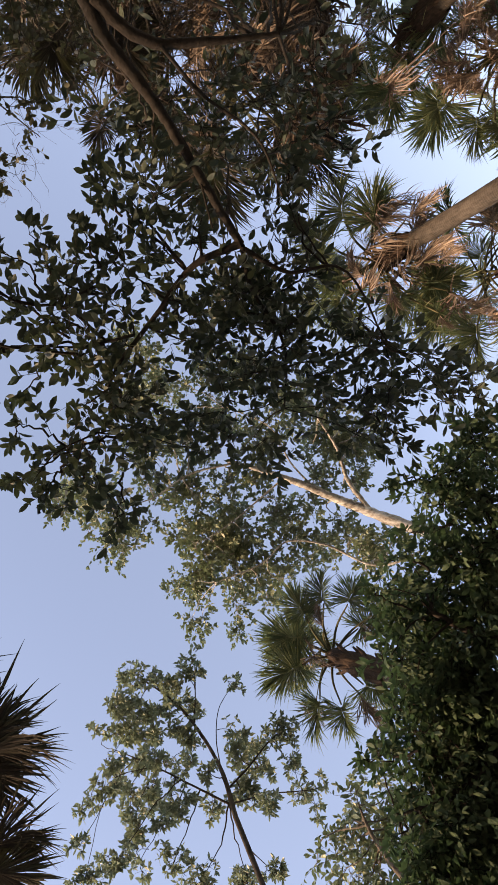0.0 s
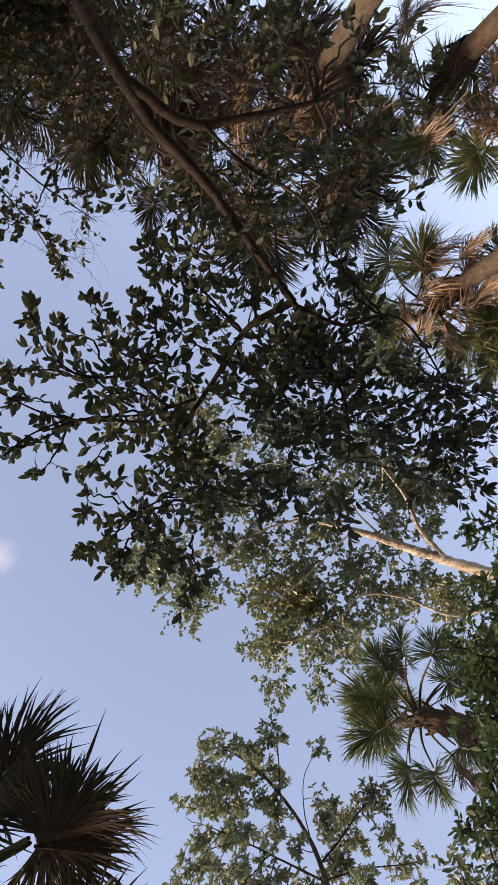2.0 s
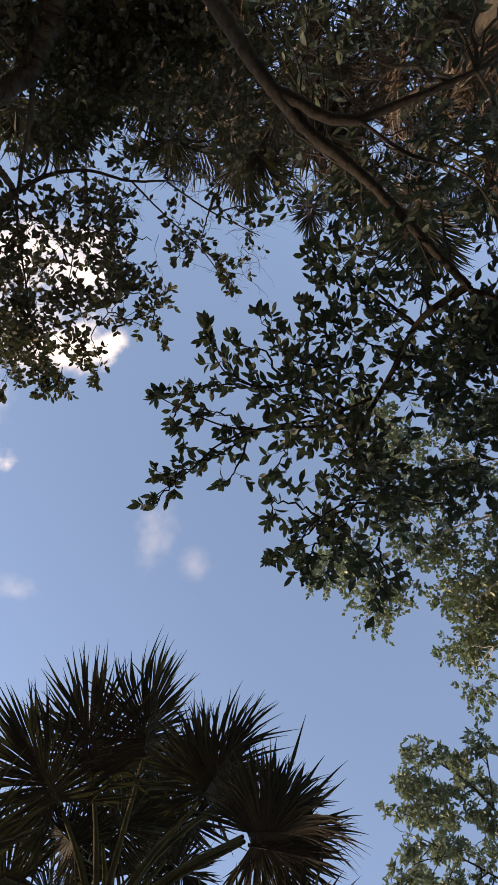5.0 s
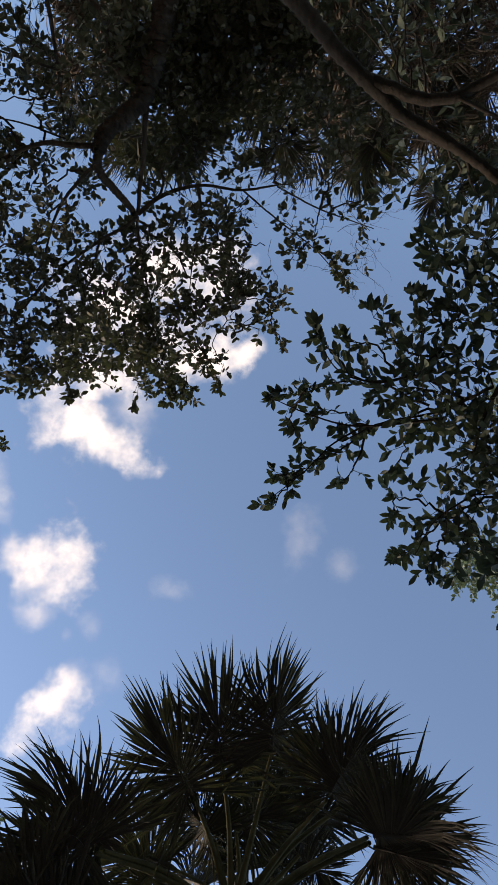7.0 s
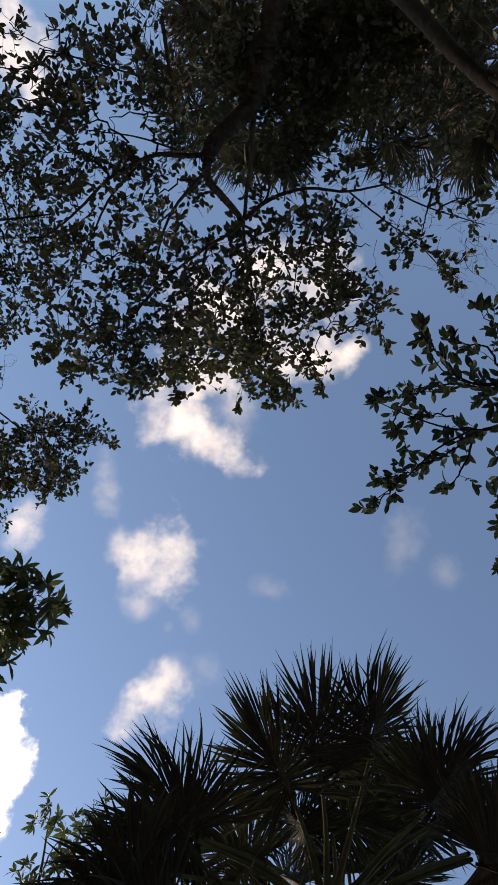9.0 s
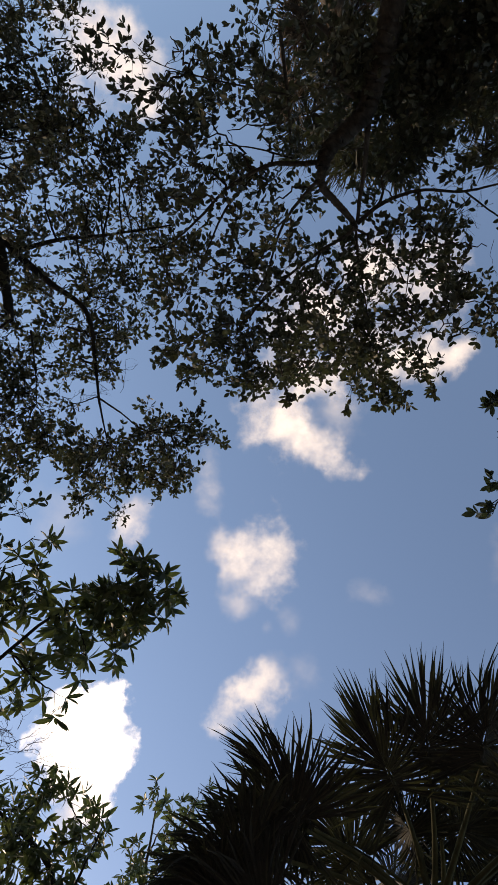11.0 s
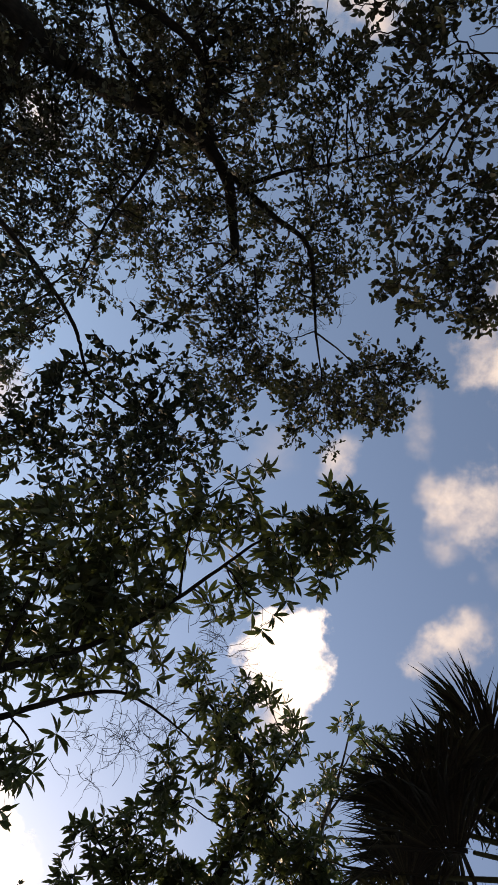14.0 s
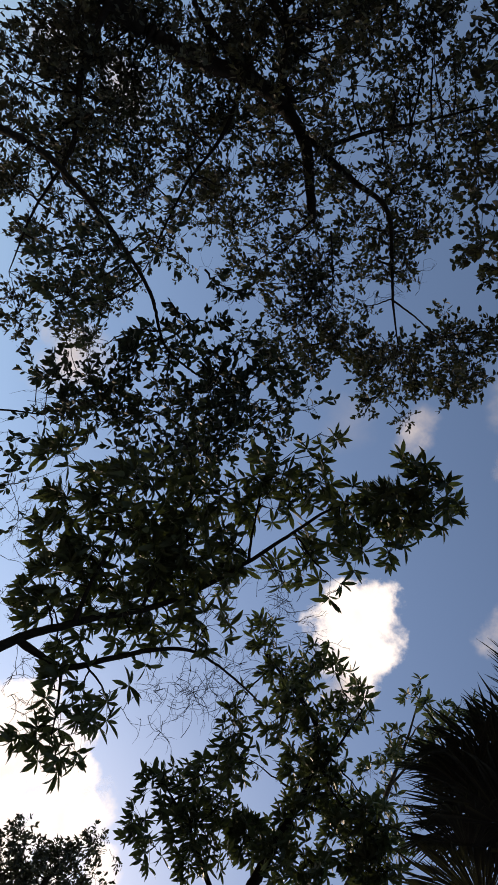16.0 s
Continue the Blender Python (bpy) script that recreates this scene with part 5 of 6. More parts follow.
oak.foliage([(-1.98, -4.39, 6.48, 0.22), (-2.33, -4.21, 6.41, 0.2), (-2.25, -3.89, 6.83, 0.17), (-1.67, -3.97, 6.79, 0.16), (-1.48, -4.32, 6.65, 0.2), (-1.69, -4.36, 5.96, 0.15), (-2.28, -4.78, 6.17, 0.19), (-2.44, -4.2, 6.15, 0.19), (-2.66, -4.94, 6, 0.21), (-1.65, -4.39, 5.44, 0.18), (-1.59, -3.88, 6.94, 0.16), (-1.17, -4.06, 7.01, 0.19), (-1.2, -3.45, 6.99, 0.19), (-1.84, -3.39, 7.09, 0.21), (-1.1, -3.46, 7.35, 0.17), (-0.5, -4.36, 6.75, 0.17), (-0.09, -4.15, 6.57, 0.19), (0.29, -4.5, 6.4, 0.24)], 0.58)
oak.foliage([(0.49, -4.35, 6.93, 0.2), (-3, -4.54, 5.88, 0.17), (-3.23, -4, 5.75, 0.16), (-3.07, -3.91, 5.95, 0.16), (-2.81, -3.73, 6.32, 0.17)], 0.58)
oak.foliage([(-3.41, -4.29, 5.14, 0.17), (-2.9, -3.94, 5.05, 0.17), (-2.65, -4.01, 5.04, 0.17), (-3.18, -3.9, 5.36, 0.12), (-2.82, -3.6, 5.42, 0.14), (-3.01, -3.42, 5.64, 0.14), (-3.09, -3.25, 5.96, 0.16), (-3.14, -2.97, 6.26, 0.14), (-3.05, -2.48, 6.07, 0.14), (-3.41, -2.22, 6.58, 0.09), (-2.9, -1.86, 6.22, 0.11), (-3.25, -4.28, 5.07, 0.15), (-2.47, -3.85, 5.23, 0.17)], 0.24)
oak.spray([(-0.96, -2.43, 7.32), (-0.78, -2.55, 7.37), (-0.55, -2.72, 7.39)])
oak.spray([(-1.08, -2.68, 7.35), (-0.85, -2.75, 7.27), (-0.51, -2.76, 7.23)])
oak.spray([(-1.31, -2.38, 7.42), (-1.17, -2.19, 7.57), (-1.13, -2.05, 7.68)])
oak.spray([(-1.76, -2.28, 7.41), (-1.66, -2.02, 7.53), (-1.58, -1.89, 7.59)])
oak.spray([(-0.68, -2.88, 7.59), (-0.6, -2.65, 7.62), (-0.51, -2.44, 7.64)])
oak.spray([(-2.55, -2.19, 7.05), (-2.47, -1.92, 7.13), (-2.42, -1.78, 7.14)])
oak.spray([(-3.28, -2.19, 6.97), (-3.48, -2.1, 7), (-3.63, -2.01, 7.06)])
oak.spray([(-3.5, -2.36, 6.78), (-3.63, -2.24, 6.73), (-3.72, -2.12, 6.71)])
oak.spray([(-0.17, -3.24, 7.22), (0.03, -3.13, 7.38), (0.13, -2.97, 7.56)])
oak.spray([(-0.11, -3.51, 7.02), (0.09, -3.58, 7.07), (0.34, -3.64, 7.12)])
oak.spray([(-0.5, -4.06, 6.82), (-0.65, -3.95, 6.8), (-0.8, -3.87, 6.74)])
oak.spray([(-0.22, -3.29, 7.2), (-0.33, -3.2, 7.23), (-0.43, -3.11, 7.26)])
oak.spray([(-2.82, -4.09, 5.66), (-3.13, -4.1, 5.7), (-3.52, -4.11, 5.65), (-3.78, -4.19, 5.63)])
oak.spray([(-2.81, -4.07, 5.23), (-3.16, -3.89, 5.14), (-3.35, -3.85, 5.02)])
oak.spray([(-2.63, -2.24, 6.21), (-2.9, -2.12, 6.13), (-3.13, -1.95, 6.08)])
oak.spray([(-2.88, -2.08, 6.58), (-3.02, -1.92, 6.44), (-3.15, -1.85, 6.26)])
oak.spray([(-2.96, -3.78, 5.63), (-3.09, -3.7, 5.37), (-3.25, -3.52, 5.16)])
oak.spray([(-3.16, -4.07, 4.91), (-3.31, -4.07, 4.8), (-3.38, -4.11, 4.7)])
oak.spray([(-2.72, -3.2, 5.8), (-3, -3.23, 5.69), (-3.21, -3.21, 5.67)])
oak.bare_twigs([(-0.62, -3.82, 6.96, 0.5), (-0.22, -3.56, 7.17, 0.45), (0.08, -3.28, 7.35, 0.4), (-0.8, -4.1, 6.73, 0.4), (-3.13, -3.28, 6.37, 0.5), (-2.06, -3.36, 6.89, 0.5)], 14)
oak.done()

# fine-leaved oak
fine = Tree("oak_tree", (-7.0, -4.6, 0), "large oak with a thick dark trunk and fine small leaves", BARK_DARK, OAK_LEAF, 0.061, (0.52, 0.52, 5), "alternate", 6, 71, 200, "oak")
fine.limb([(-7.0, -4.6, -0.1), (-6.9, -4.4, 1.5)] + [(-5.61, -3.47, 3.37), (-5.69, -3.38, 3.91), (-5.5, -3.3, 4.38), (-5.25, -3.29, 4.82), (-5.05, -3.17, 5.21), (-4.96, -2.91, 5.53), (-4.98, -2.59, 5.72), (-4.99, -2.28, 5.88)], 0.115, 0.042, "trunk", flare=0.3)
fine.limb([(-5.13, -3.28, 5.01), (-5.29, -3.45, 4.59), (-5.36, -3.64, 4.25), (-5.31, -3.88, 4.01), (-5.25, -4.14, 3.7)], 0.043, 0.005)
fine.limb([(-5.08, -3.2, 5.15), (-4.96, -3.5, 5.04), (-4.88, -3.69, 4.95), (-4.85, -3.89, 4.77), (-4.88, -4.06, 4.53), (-4.83, -4.3, 4.26)], 0.031, 0.005)
fine.limb([(-5.01, -3.04, 5.54), (-4.74, -2.76, 6.03), (-4.5, -2.58, 6.37), (-4.47, -2.13, 6.61), (-4.45, -1.7, 6.78), (-4.39, -1.31, 6.94)], 0.039, 0.006)
fine.limb([(-4.47, -1.75, 6.75), (-4.28, -1.63, 6.95), (-4.08, -1.49, 7.13), (-3.84, -1.5, 7.3)], 0.011, 0.004)
fine.limb([(-4.86, -2.24, 6.04), (-4.93, -1.9, 6.27), (-4.94, -1.57, 6.39)], 0.011, 0.005)
fine.limb([(-4.89, -2.89, 5.63), (-4.55, -3.1, 5.85), (-4.12, -3.27, 6.14), (-3.61, -3.46, 6.41)], 0.027, 0.008)
fine.limb([(-5.59, -3.38, 3.55), (-5.88, -2.86, 3.56), (-6.09, -2.24, 3.71), (-6.35, -1.56, 3.59), (-6.48, -0.99, 3.55)], 0.035, 0.005)
fine.limb([(-5.26, -3.27, 4.83), (-5.45, -2.87, 4.9), (-5.77, -2.3, 4.8), (-6, -1.71, 4.77)], 0.027, 0.008)
fine.foliage([(-6.87, -3.52, 3.32, 0.38), (-6.22, -3.55, 3.73, 0.36), (-5.81, -3.71, 4.21, 0.33), (-5.83, -4.13, 4.97, 0.29), (-4.88, -3.94, 5.08, 0.29), (-4.74, -4.34, 5.8, 0.41), (-4.3, -4.34, 6.15, 0.34), (-6.51, -2.77, 3.19, 0.32), (-6.88, -3.27, 3.89, 0.42), (-6.04, -3.23, 4.23, 0.36), (-5.86, -3.23, 4.96, 0.33), (-5.58, -3.87, 5.48, 0.29), (-4.65, -3.62, 5.6, 0.29), (-4.63, -4.04, 6.36, 0.34), (-4.11, -3.98, 6.41, 0.23)], 0.43)
fine.foliage([(-7.31, -2.72, 3.83, 0.43), (-6.55, -2.83, 4.37, 0.4), (-6.12, -2.91, 4.95, 0.37), (-6.08, -3.37, 5.76, 0.33), (-5.04, -3.26, 5.84, 0.3), (-4.84, -3.66, 6.6, 0.38), (-4.39, -3.71, 6.89, 0.31), (-3.83, -3.4, 6.86, 0.26), (-7.6, -2.1, 3.77, 0.39), (-6.75, -2.16, 4.18, 0.4), (-6.58, -2.35, 4.81, 0.41), (-6.44, -2.73, 5.56, 0.43), (-5.51, -2.59, 5.67, 0.3), (-5.45, -3.04, 6.58, 0.33), (-4.79, -3.04, 6.78, 0.37), (-4.27, -3.11, 6.83, 0.26)], 0.46)
fine.foliage([(-7.47, -1.54, 4.06, 0.39), (-6.8, -1.66, 4.47, 0.4), (-6.35, -1.9, 5.02, 0.36), (-6.26, -2.34, 5.98, 0.39), (-5.34, -2.2, 5.99, 0.35), (-5.25, -2.6, 6.7, 0.38), (-4.64, -2.72, 7.13, 0.31), (-6.77, -1, 4.23, 0.35), (-7.17, -1.26, 5, 0.39), (-5.67, -1.71, 6.02, 0.29), (-5.47, -1.86, 6.47, 0.3), (-5.2, -2.22, 7.11, 0.28), (-4.43, -2.1, 6.87, 0.22), (-7.23, -0.72, 4.8, 0.31), (-5.83, -1.34, 6.29, 0.24), (-5.34, -1.39, 6.46, 0.26)], 0.46)
fine.foliage([(-5.94, -1.12, 6.76, 0.28), (-5.41, -1.06, 6.69, 0.23), (-4.91, -1.24, 7.01, 0.26), (-5, -1.28, 7.66, 0.28), (-4.72, -0.86, 7.02, 0.23), (-4.78, -0.81, 7.66, 0.24), (-4.57, -1.11, 7.7, 0.24), (-4.13, -1.27, 7.42, 0.26), (-4.51, -1.79, 7.92, 0.21), (-3.92, -1.17, 7.71, 0.23), (-4, -1.57, 7.78, 0.17), (-4.73, -0.65, 7.89, 0.13), (-3.69, -1.64, 7.55, 0.16), (-5.43, -1.65, 7.06, 0.24), (-4.17, -1.04, 7.83, 0.17), (-7.02, -0.66, 3.96, 0.26)], 0.51)
fine.limb([(-5.43, -3.61, 2.91), (-5.43, -3.78, 3.34), (-5.32, -3.96, 3.93), (-5.06, -3.95, 4.43), (-4.92, -3.81, 4.81), (-4.9, -3.68, 4.97), (-5.01, -3.43, 5.06), (-5, -3.22, 5.27)], 0.039, 0.039)
fine.foliage([(-6.38, -3.46, 3.96, 0.4), (-5.68, -3.51, 4.31, 0.35), (-5.19, -3.65, 4.8, 0.26), (-5.83, -3.35, 5.21, 0.26), (-5.67, -2.96, 4.33, 0.34), (-5.39, -2.88, 5.81, 0.25), (-5.24, -2.5, 6.14, 0.29), (-5.07, -3.3, 5.03, 0.23), (-4.91, -4.16, 5.71, 0.28), (-6.08, -3.18, 3.46, 0.34), (-6.44, -2.81, 3.49, 0.35), (-6.99, -2.33, 3.54, 0.33), (-6.35, -1.59, 3.94, 0.31), (-6.55, -2.37, 4.57, 0.33), (-5.98, -2.11, 5.16, 0.32), (-5.9, -1.64, 5.09, 0.22), (-5.97, -1.91, 5.97, 0.27), (-4.8, -1.89, 6.25, 0.25), (-4.64, -2.43, 6.72, 0.29)], 0.23)
fine.bare_twigs([(-5.26, -2.12, 6.3, 0.46), (-4.55, -1.85, 6.52, 0.43), (-5.49, -1.53, 5.5, 0.37), (-6.21, -2.55, 4.81, 0.59), (-6.05, -2.08, 3.85, 0.54), (-5.33, -2.77, 5.61, 0.58)], 14)
fine.foliage([(-5.4, -4.84, 4.91, 0.38), (-4.8, -4.67, 5.07, 0.36), (-4.38, -4.79, 5.28, 0.36), (-5.63, -4.51, 5.06, 0.35), (-4.62, -4.3, 5.21, 0.29), (-4.54, -4.81, 5.74, 0.27), (-5.61, -4.42, 4.65, 0.41), (-4.68, -4.72, 4.64, 0.38), (-4.69, -5.36, 5.3, 0.42)], 0.32)
fine.foliage([(-5.06, -5.09, 5.36, 0.32), (-4.97, -4.46, 5.37, 0.34), (-4.58, -4.58, 5.55, 0.3), (-5.23, -4.43, 5.97, 0.39), (-4.37, -4.17, 5.86, 0.29), (-5.36, -3.92, 5.91, 0.35), (-4.87, -3.98, 6.33, 0.31), (-4.24, -3.94, 6.23, 0.26), (-4.53, -4.01, 7.04, 0.28)], 0.33)
fine.foliage([(-6.17, -4.13, 3.83, 0.37), (-5.67, -3.96, 4, 0.32), (-5.87, -3.59, 3.87, 0.32), (-6.45, -3.55, 4.09, 0.34), (-5.31, -3.95, 4.07, 0.31), (-6.33, -3.67, 3.63, 0.4)], 0.44)
fine.foliage([(-6.69, -3.41, 3.51, 0.41), (-6.56, -2.78, 3.37, 0.39), (-6.33, -2.73, 3.82, 0.38), (-6.98, -2.43, 4.02, 0.38), (-6.47, -2.3, 3.34, 0.31), (-7.07, -1.98, 3.54, 0.3)], 0.36)
fine.foliage([(-6.64, -3.47, 3.88, 0.41), (-6.2, -3.11, 4.18, 0.39), (-6.4, -2.6, 4.04, 0.39), (-6.56, -2.84, 4.83, 0.35), (-6.31, -1.98, 4.29, 0.38), (-6.13, -3.72, 4.3, 0.34), (-5.93, -3.53, 4.79, 0.3), (-6.49, -1.39, 4.29, 0.32)], 0.36)
fine.foliage([(-5.76, -4.22, 4.76, 0.34), (-5.37, -3.67, 5.06, 0.33), (-5.57, -3.04, 5.18, 0.32), (-6.25, -2.54, 5.56, 0.29), (-4.85, -4.08, 4.83, 0.27), (-5.36, -3.58, 5.66, 0.24)], 0.27)
fine.foliage([(-5.65, -4.19, 5.32, 0.35), (-5.12, -3.85, 5.55, 0.33), (-5.45, -3.4, 5.36, 0.33), (-5.45, -3.53, 6.24, 0.29), (-5.37, -2.78, 5.62, 0.29)], 0.27)
fine.foliage([(-6.35, -3.46, 3.58, 0.21), (-5.94, -2.74, 3.39, 0.2), (-5.77, -2.95, 3.58, 0.2), (-5.98, -3.63, 3.88, 0.21), (-6.4, -2.48, 3.71, 0.22), (-5.87, -2.69, 3.81, 0.2)], 0.56)
fine.foliage([(-5.17, -4.1, 4.23, 0.22), (-4.91, -4.29, 4.55, 0.23), (-4.79, -4.19, 4.83, 0.22), (-5.53, -4, 4.54, 0.23), (-5.31, -3.8, 4.84, 0.23), (-5.44, -3.89, 5.39, 0.25), (-5.75, -3.61, 4.97, 0.24), (-5.84, -3.16, 4.82, 0.22), (-5.52, -3.32, 5.4, 0.23), (-5.27, -3.57, 5.66, 0.22), (-5.85, -2.73, 5.17, 0.22), (-4.83, -2.69, 5.56, 0.2), (-5.62, -2.78, 5.56, 0.22), (-5.56, -3.55, 4.5, 0.22), (-5.01, -4.33, 5.41, 0.22)], 0.54)
fine.foliage([(-5.04, -3.02, 4.34, 0.2), (-5, -2.96, 4.72, 0.2), (-4.8, -2.84, 5, 0.19), (-4.94, -2.69, 5.57, 0.2), (-4.49, -2.91, 5.27, 0.2), (-4.54, -3.1, 4.83, 0.18), (-4.8, -3.26, 4.61, 0.19), (-5.01, -3.07, 4.01, 0.18), (-4.36, -3.16, 5.21, 0.2), (-4.23, -2.94, 5.45, 0.2), (-4.73, -2.18, 5.51, 0.17), (-5.19, -2.56, 5.45, 0.2), (-4.21, -3.27, 5.02, 0.18), (-4.19, -2.55, 5.77, 0.14), (-3.91, -2.9, 5.72, 0.14), (-3.8, -3.09, 6.03, 0.15), (-3.88, -3.43, 4.88, 0.16), (-4.23, -3.43, 4.7, 0.16)], 0.3)
fine.foliage([(-4.05, -2.61, 5.84, 0.15), (-3.98, -2.71, 6.07, 0.14), (-4.78, -3.38, 4.3, 0.19), (-5.23, -2.71, 3.96, 0.19), (-5.39, -2.29, 3.76, 0.19), (-5.35, -2.66, 4.41, 0.21), (-5.84, -2.99, 3.61, 0.2), (-5.76, -2.44, 3.59, 0.2), (-5.55, -3.02, 3.3, 0.19), (-5.4, -3.18, 3.66, 0.16)], 0.3)
fine.foliage([(-5.36, -1.59, 6.06, 0.28), (-5.2, -1.43, 6.58, 0.28), (-5.38, -1.2, 6.47, 0.24), (-5.17, -1.19, 6.92, 0.23), (-4.93, -1.71, 6.87, 0.17), (-4.49, -1.21, 6.9, 0.27), (-4.63, -1.41, 7.66, 0.29), (-4.4, -1.44, 8.03, 0.25), (-4.19, -1.61, 7.4, 0.14), (-3.89, -1.6, 7.85, 0.19), (-3.66, -1.7, 7.91, 0.12), (-4.55, -1.07, 7.66, 0.23), (-3.76, -1.06, 7.36, 0.14), (-5.12, -1.01, 7.55, 0.15), (-5.21, -1.76, 6.39, 0.18), (-5.95, -1.2, 6.54, 0.16)], 0.4)
fine.spray([(-4.24, -1.57, 7.49), (-3.87, -1.74, 7.64), (-3.71, -1.93, 7.63)])
fine.spray([(-4.01, -1.42, 7.64), (-3.76, -1.62, 7.86), (-3.57, -1.56, 8.11)])
fine.spray([(-4.22, -1.1, 7.4), (-3.98, -0.96, 7.53), (-3.85, -0.91, 7.57)])
fine.spray([(-4.56, -1.04, 7.24), (-4.61, -0.72, 7), (-4.57, -0.62, 6.79)])
fine.spray([(-5.38, -1.32, 6.91), (-5.75, -1.1, 6.67), (-6.03, -0.98, 6.49)])
fine.spray([(-4.08, -3.45, 6.74), (-3.87, -3.59, 7), (-3.62, -3.94, 7.1)])
fine.spray([(-4.79, -2.45, 6.45), (-4.51, -2.4, 6.71), (-4.23, -2.45, 6.91)])
fine.spray([(-4.9, -2.99, 6.81), (-4.63, -2.99, 7.21), (-4.56, -2.78, 7.53)])
fine.done()

# tree between, with a slanting limb
slant = Tree("broadleaf_tree", (-5.78, -1.94, 0), "slanting tree with dark rounded leaves", BARK_DARK, BAY_LEAF, 0.085, (0.5, 0.55, 5), "alternate", 8, 81, 200)
slant.limb([(-5.78, -1.94, 0)] + [(-5.38, -1.87, 2.45), (-5.58, -1.91, 2.9), (-5.49, -1.86, 3.26), (-5.41, -1.67, 3.63), (-5.32, -1.41, 3.99), (-5.21, -1.03, 4.39), (-5.12, -0.58, 4.65), (-4.96, -0.43, 4.92)], 0.042, 0.008, "trunk", flare=0.3)
slant.limb([(-5.12, -0.57, 4.67), (-5.13, -0.21, 4.7), (-5.26, 0.12, 4.5), (-5.47, 0.02, 4.11)], 0.008, 0.003)
slant.limb([(-5, -0.45, 4.87), (-4.79, -0.35, 5.15), (-4.58, -0.05, 5.43), (-4.78, 0.24, 5.19)], 0.008, 0.003)
slant.foliage([(-5.34, -0.71, 4.77, 0.21), (-4.94, -0.67, 4.76, 0.13), (-4.64, -0.71, 5.05, 0.2), (-5.02, -0.37, 5.33, 0.33), (-4.33, -0.67, 5.21, 0.2), (-4.54, -0.43, 5.64, 0.22), (-4.3, -0.39, 5.84, 0.12), (-4.35, -0.06, 5.29, 0.25), (-5.09, 0.05, 5.29, 0.34), (-4.94, -0.06, 4.68, 0.23), (-5.22, 0.17, 4.49, 0.26), (-5.65, 0.08, 4.28, 0.21)], 0.52)
slant.foliage([(-5.59, -0.1, 4.44, 0.22), (-5.06, 0.27, 4.67, 0.26), (-4.76, 0.44, 4.96, 0.23), (-5.42, 0.54, 4.77, 0.22), (-5.06, -0.36, 4.24, 0.18), (-5.35, -0.64, 4.53, 0.22), (-4.92, -0.6, 5.11, 0.19), (-4.48, -0.32, 5.11, 0.23), (-5.3, -0.32, 4.98, 0.2)], 0.50)
slant.limb([(-5.56, 0.31, 2.7), (-5.63, 0.35, 3.17), (-5.52, 0.28, 3.5), (-5.41, 0.25, 3.77)], 0.013, 0.006, "dead_branch")
slant.limb([(-5.36, 1.2, 3.02), (-5.48, 0.98, 3.41), (-5.37, 0.84, 3.73), (-5.28, 0.68, 3.97)], 0.006, 0.002, "branch")
slant.limb([(-5.46, 0.75, 2.94), (-5.54, 0.59, 3.39), (-5.45, 0.5, 3.63), (-5.37, 0.4, 3.83)], 0.004, 0.001, "branch")
slant.foliage([(-5.69, -0.04, 3.75, 0.07), (-5.34, -0.11, 3.74, 0.07), (-5.22, -0.09, 3.85, 0.07), (-5.55, -0.03, 4.14, 0.06), (-5.15, 0.16, 3.66, 0.05), (-5.51, 0.61, 3.79, 0.08), (-5.52, 0.7, 3.66, 0.07), (-5.14, 0.51, 3.7, 0.05), (-5.58, 1.23, 3.84, 0.05)], 0.54)
slant.foliage([(-4.99, -1.03, 3.51, 0.2), (-4.57, -1.12, 3.71, 0.2), (-4.86, -1.47, 4.21, 0.19), (-5.78, -0.78, 3.83, 0.21), (-5.28, -0.83, 4.01, 0.24), (-5.48, -0.47, 3.82, 0.17), (-5.49, -0.53, 4.25, 0.2), (-5.01, -0.53, 4.37, 0.17), (-5.39, 0.13, 4.3, 0.24), (-5.39, -0.14, 4.58, 0.22), (-5.12, -0.11, 4.86, 0.24), (-4.87, -0.21, 5.18, 0.22), (-4.78, -0.41, 4.86, 0.18), (-4.7, -0.38, 5.42, 0.19), (-4.35, -0.32, 5.47, 0.15), (-5.78, -0.01, 4.12, 0.18), (-5.98, -0.22, 4.4, 0.18), (-4.97, 0.24, 4.55, 0.2)], 0.42)
slant.foliage([(-4.46, 0.24, 4.68, 0.19), (-4.64, 0.09, 5.15, 0.18), (-5.31, 0.45, 4.5, 0.17), (-4.73, -0.03, 5.61, 0.16), (-4.51, -0.43, 5.83, 0.12), (-5.23, 0.25, 4.08, 0.17)], 0.42)
slant.spray([(-4.93, -0.94, 4.39), (-4.86, -0.89, 4.72), (-4.8, -0.92, 5)])
slant.spray([(-4.69, -1.29, 4.55), (-4.69, -1.21, 4.76), (-4.61, -1.24, 5.02)])
slant.spray([(-5.08, -0.73, 4.37), (-5.21, -0.51, 4.33), (-5.28, -0.26, 4.37)])
slant.spray([(-4.81, -0.4, 5.08), (-4.71, -0.52, 5.31), (-4.6, -0.63, 5.54)])
slant.spray([(-5.52, -0.1, 3.97), (-5.49, -0.12, 3.8), (-5.45, -0.04, 3.67)])
slant.done()

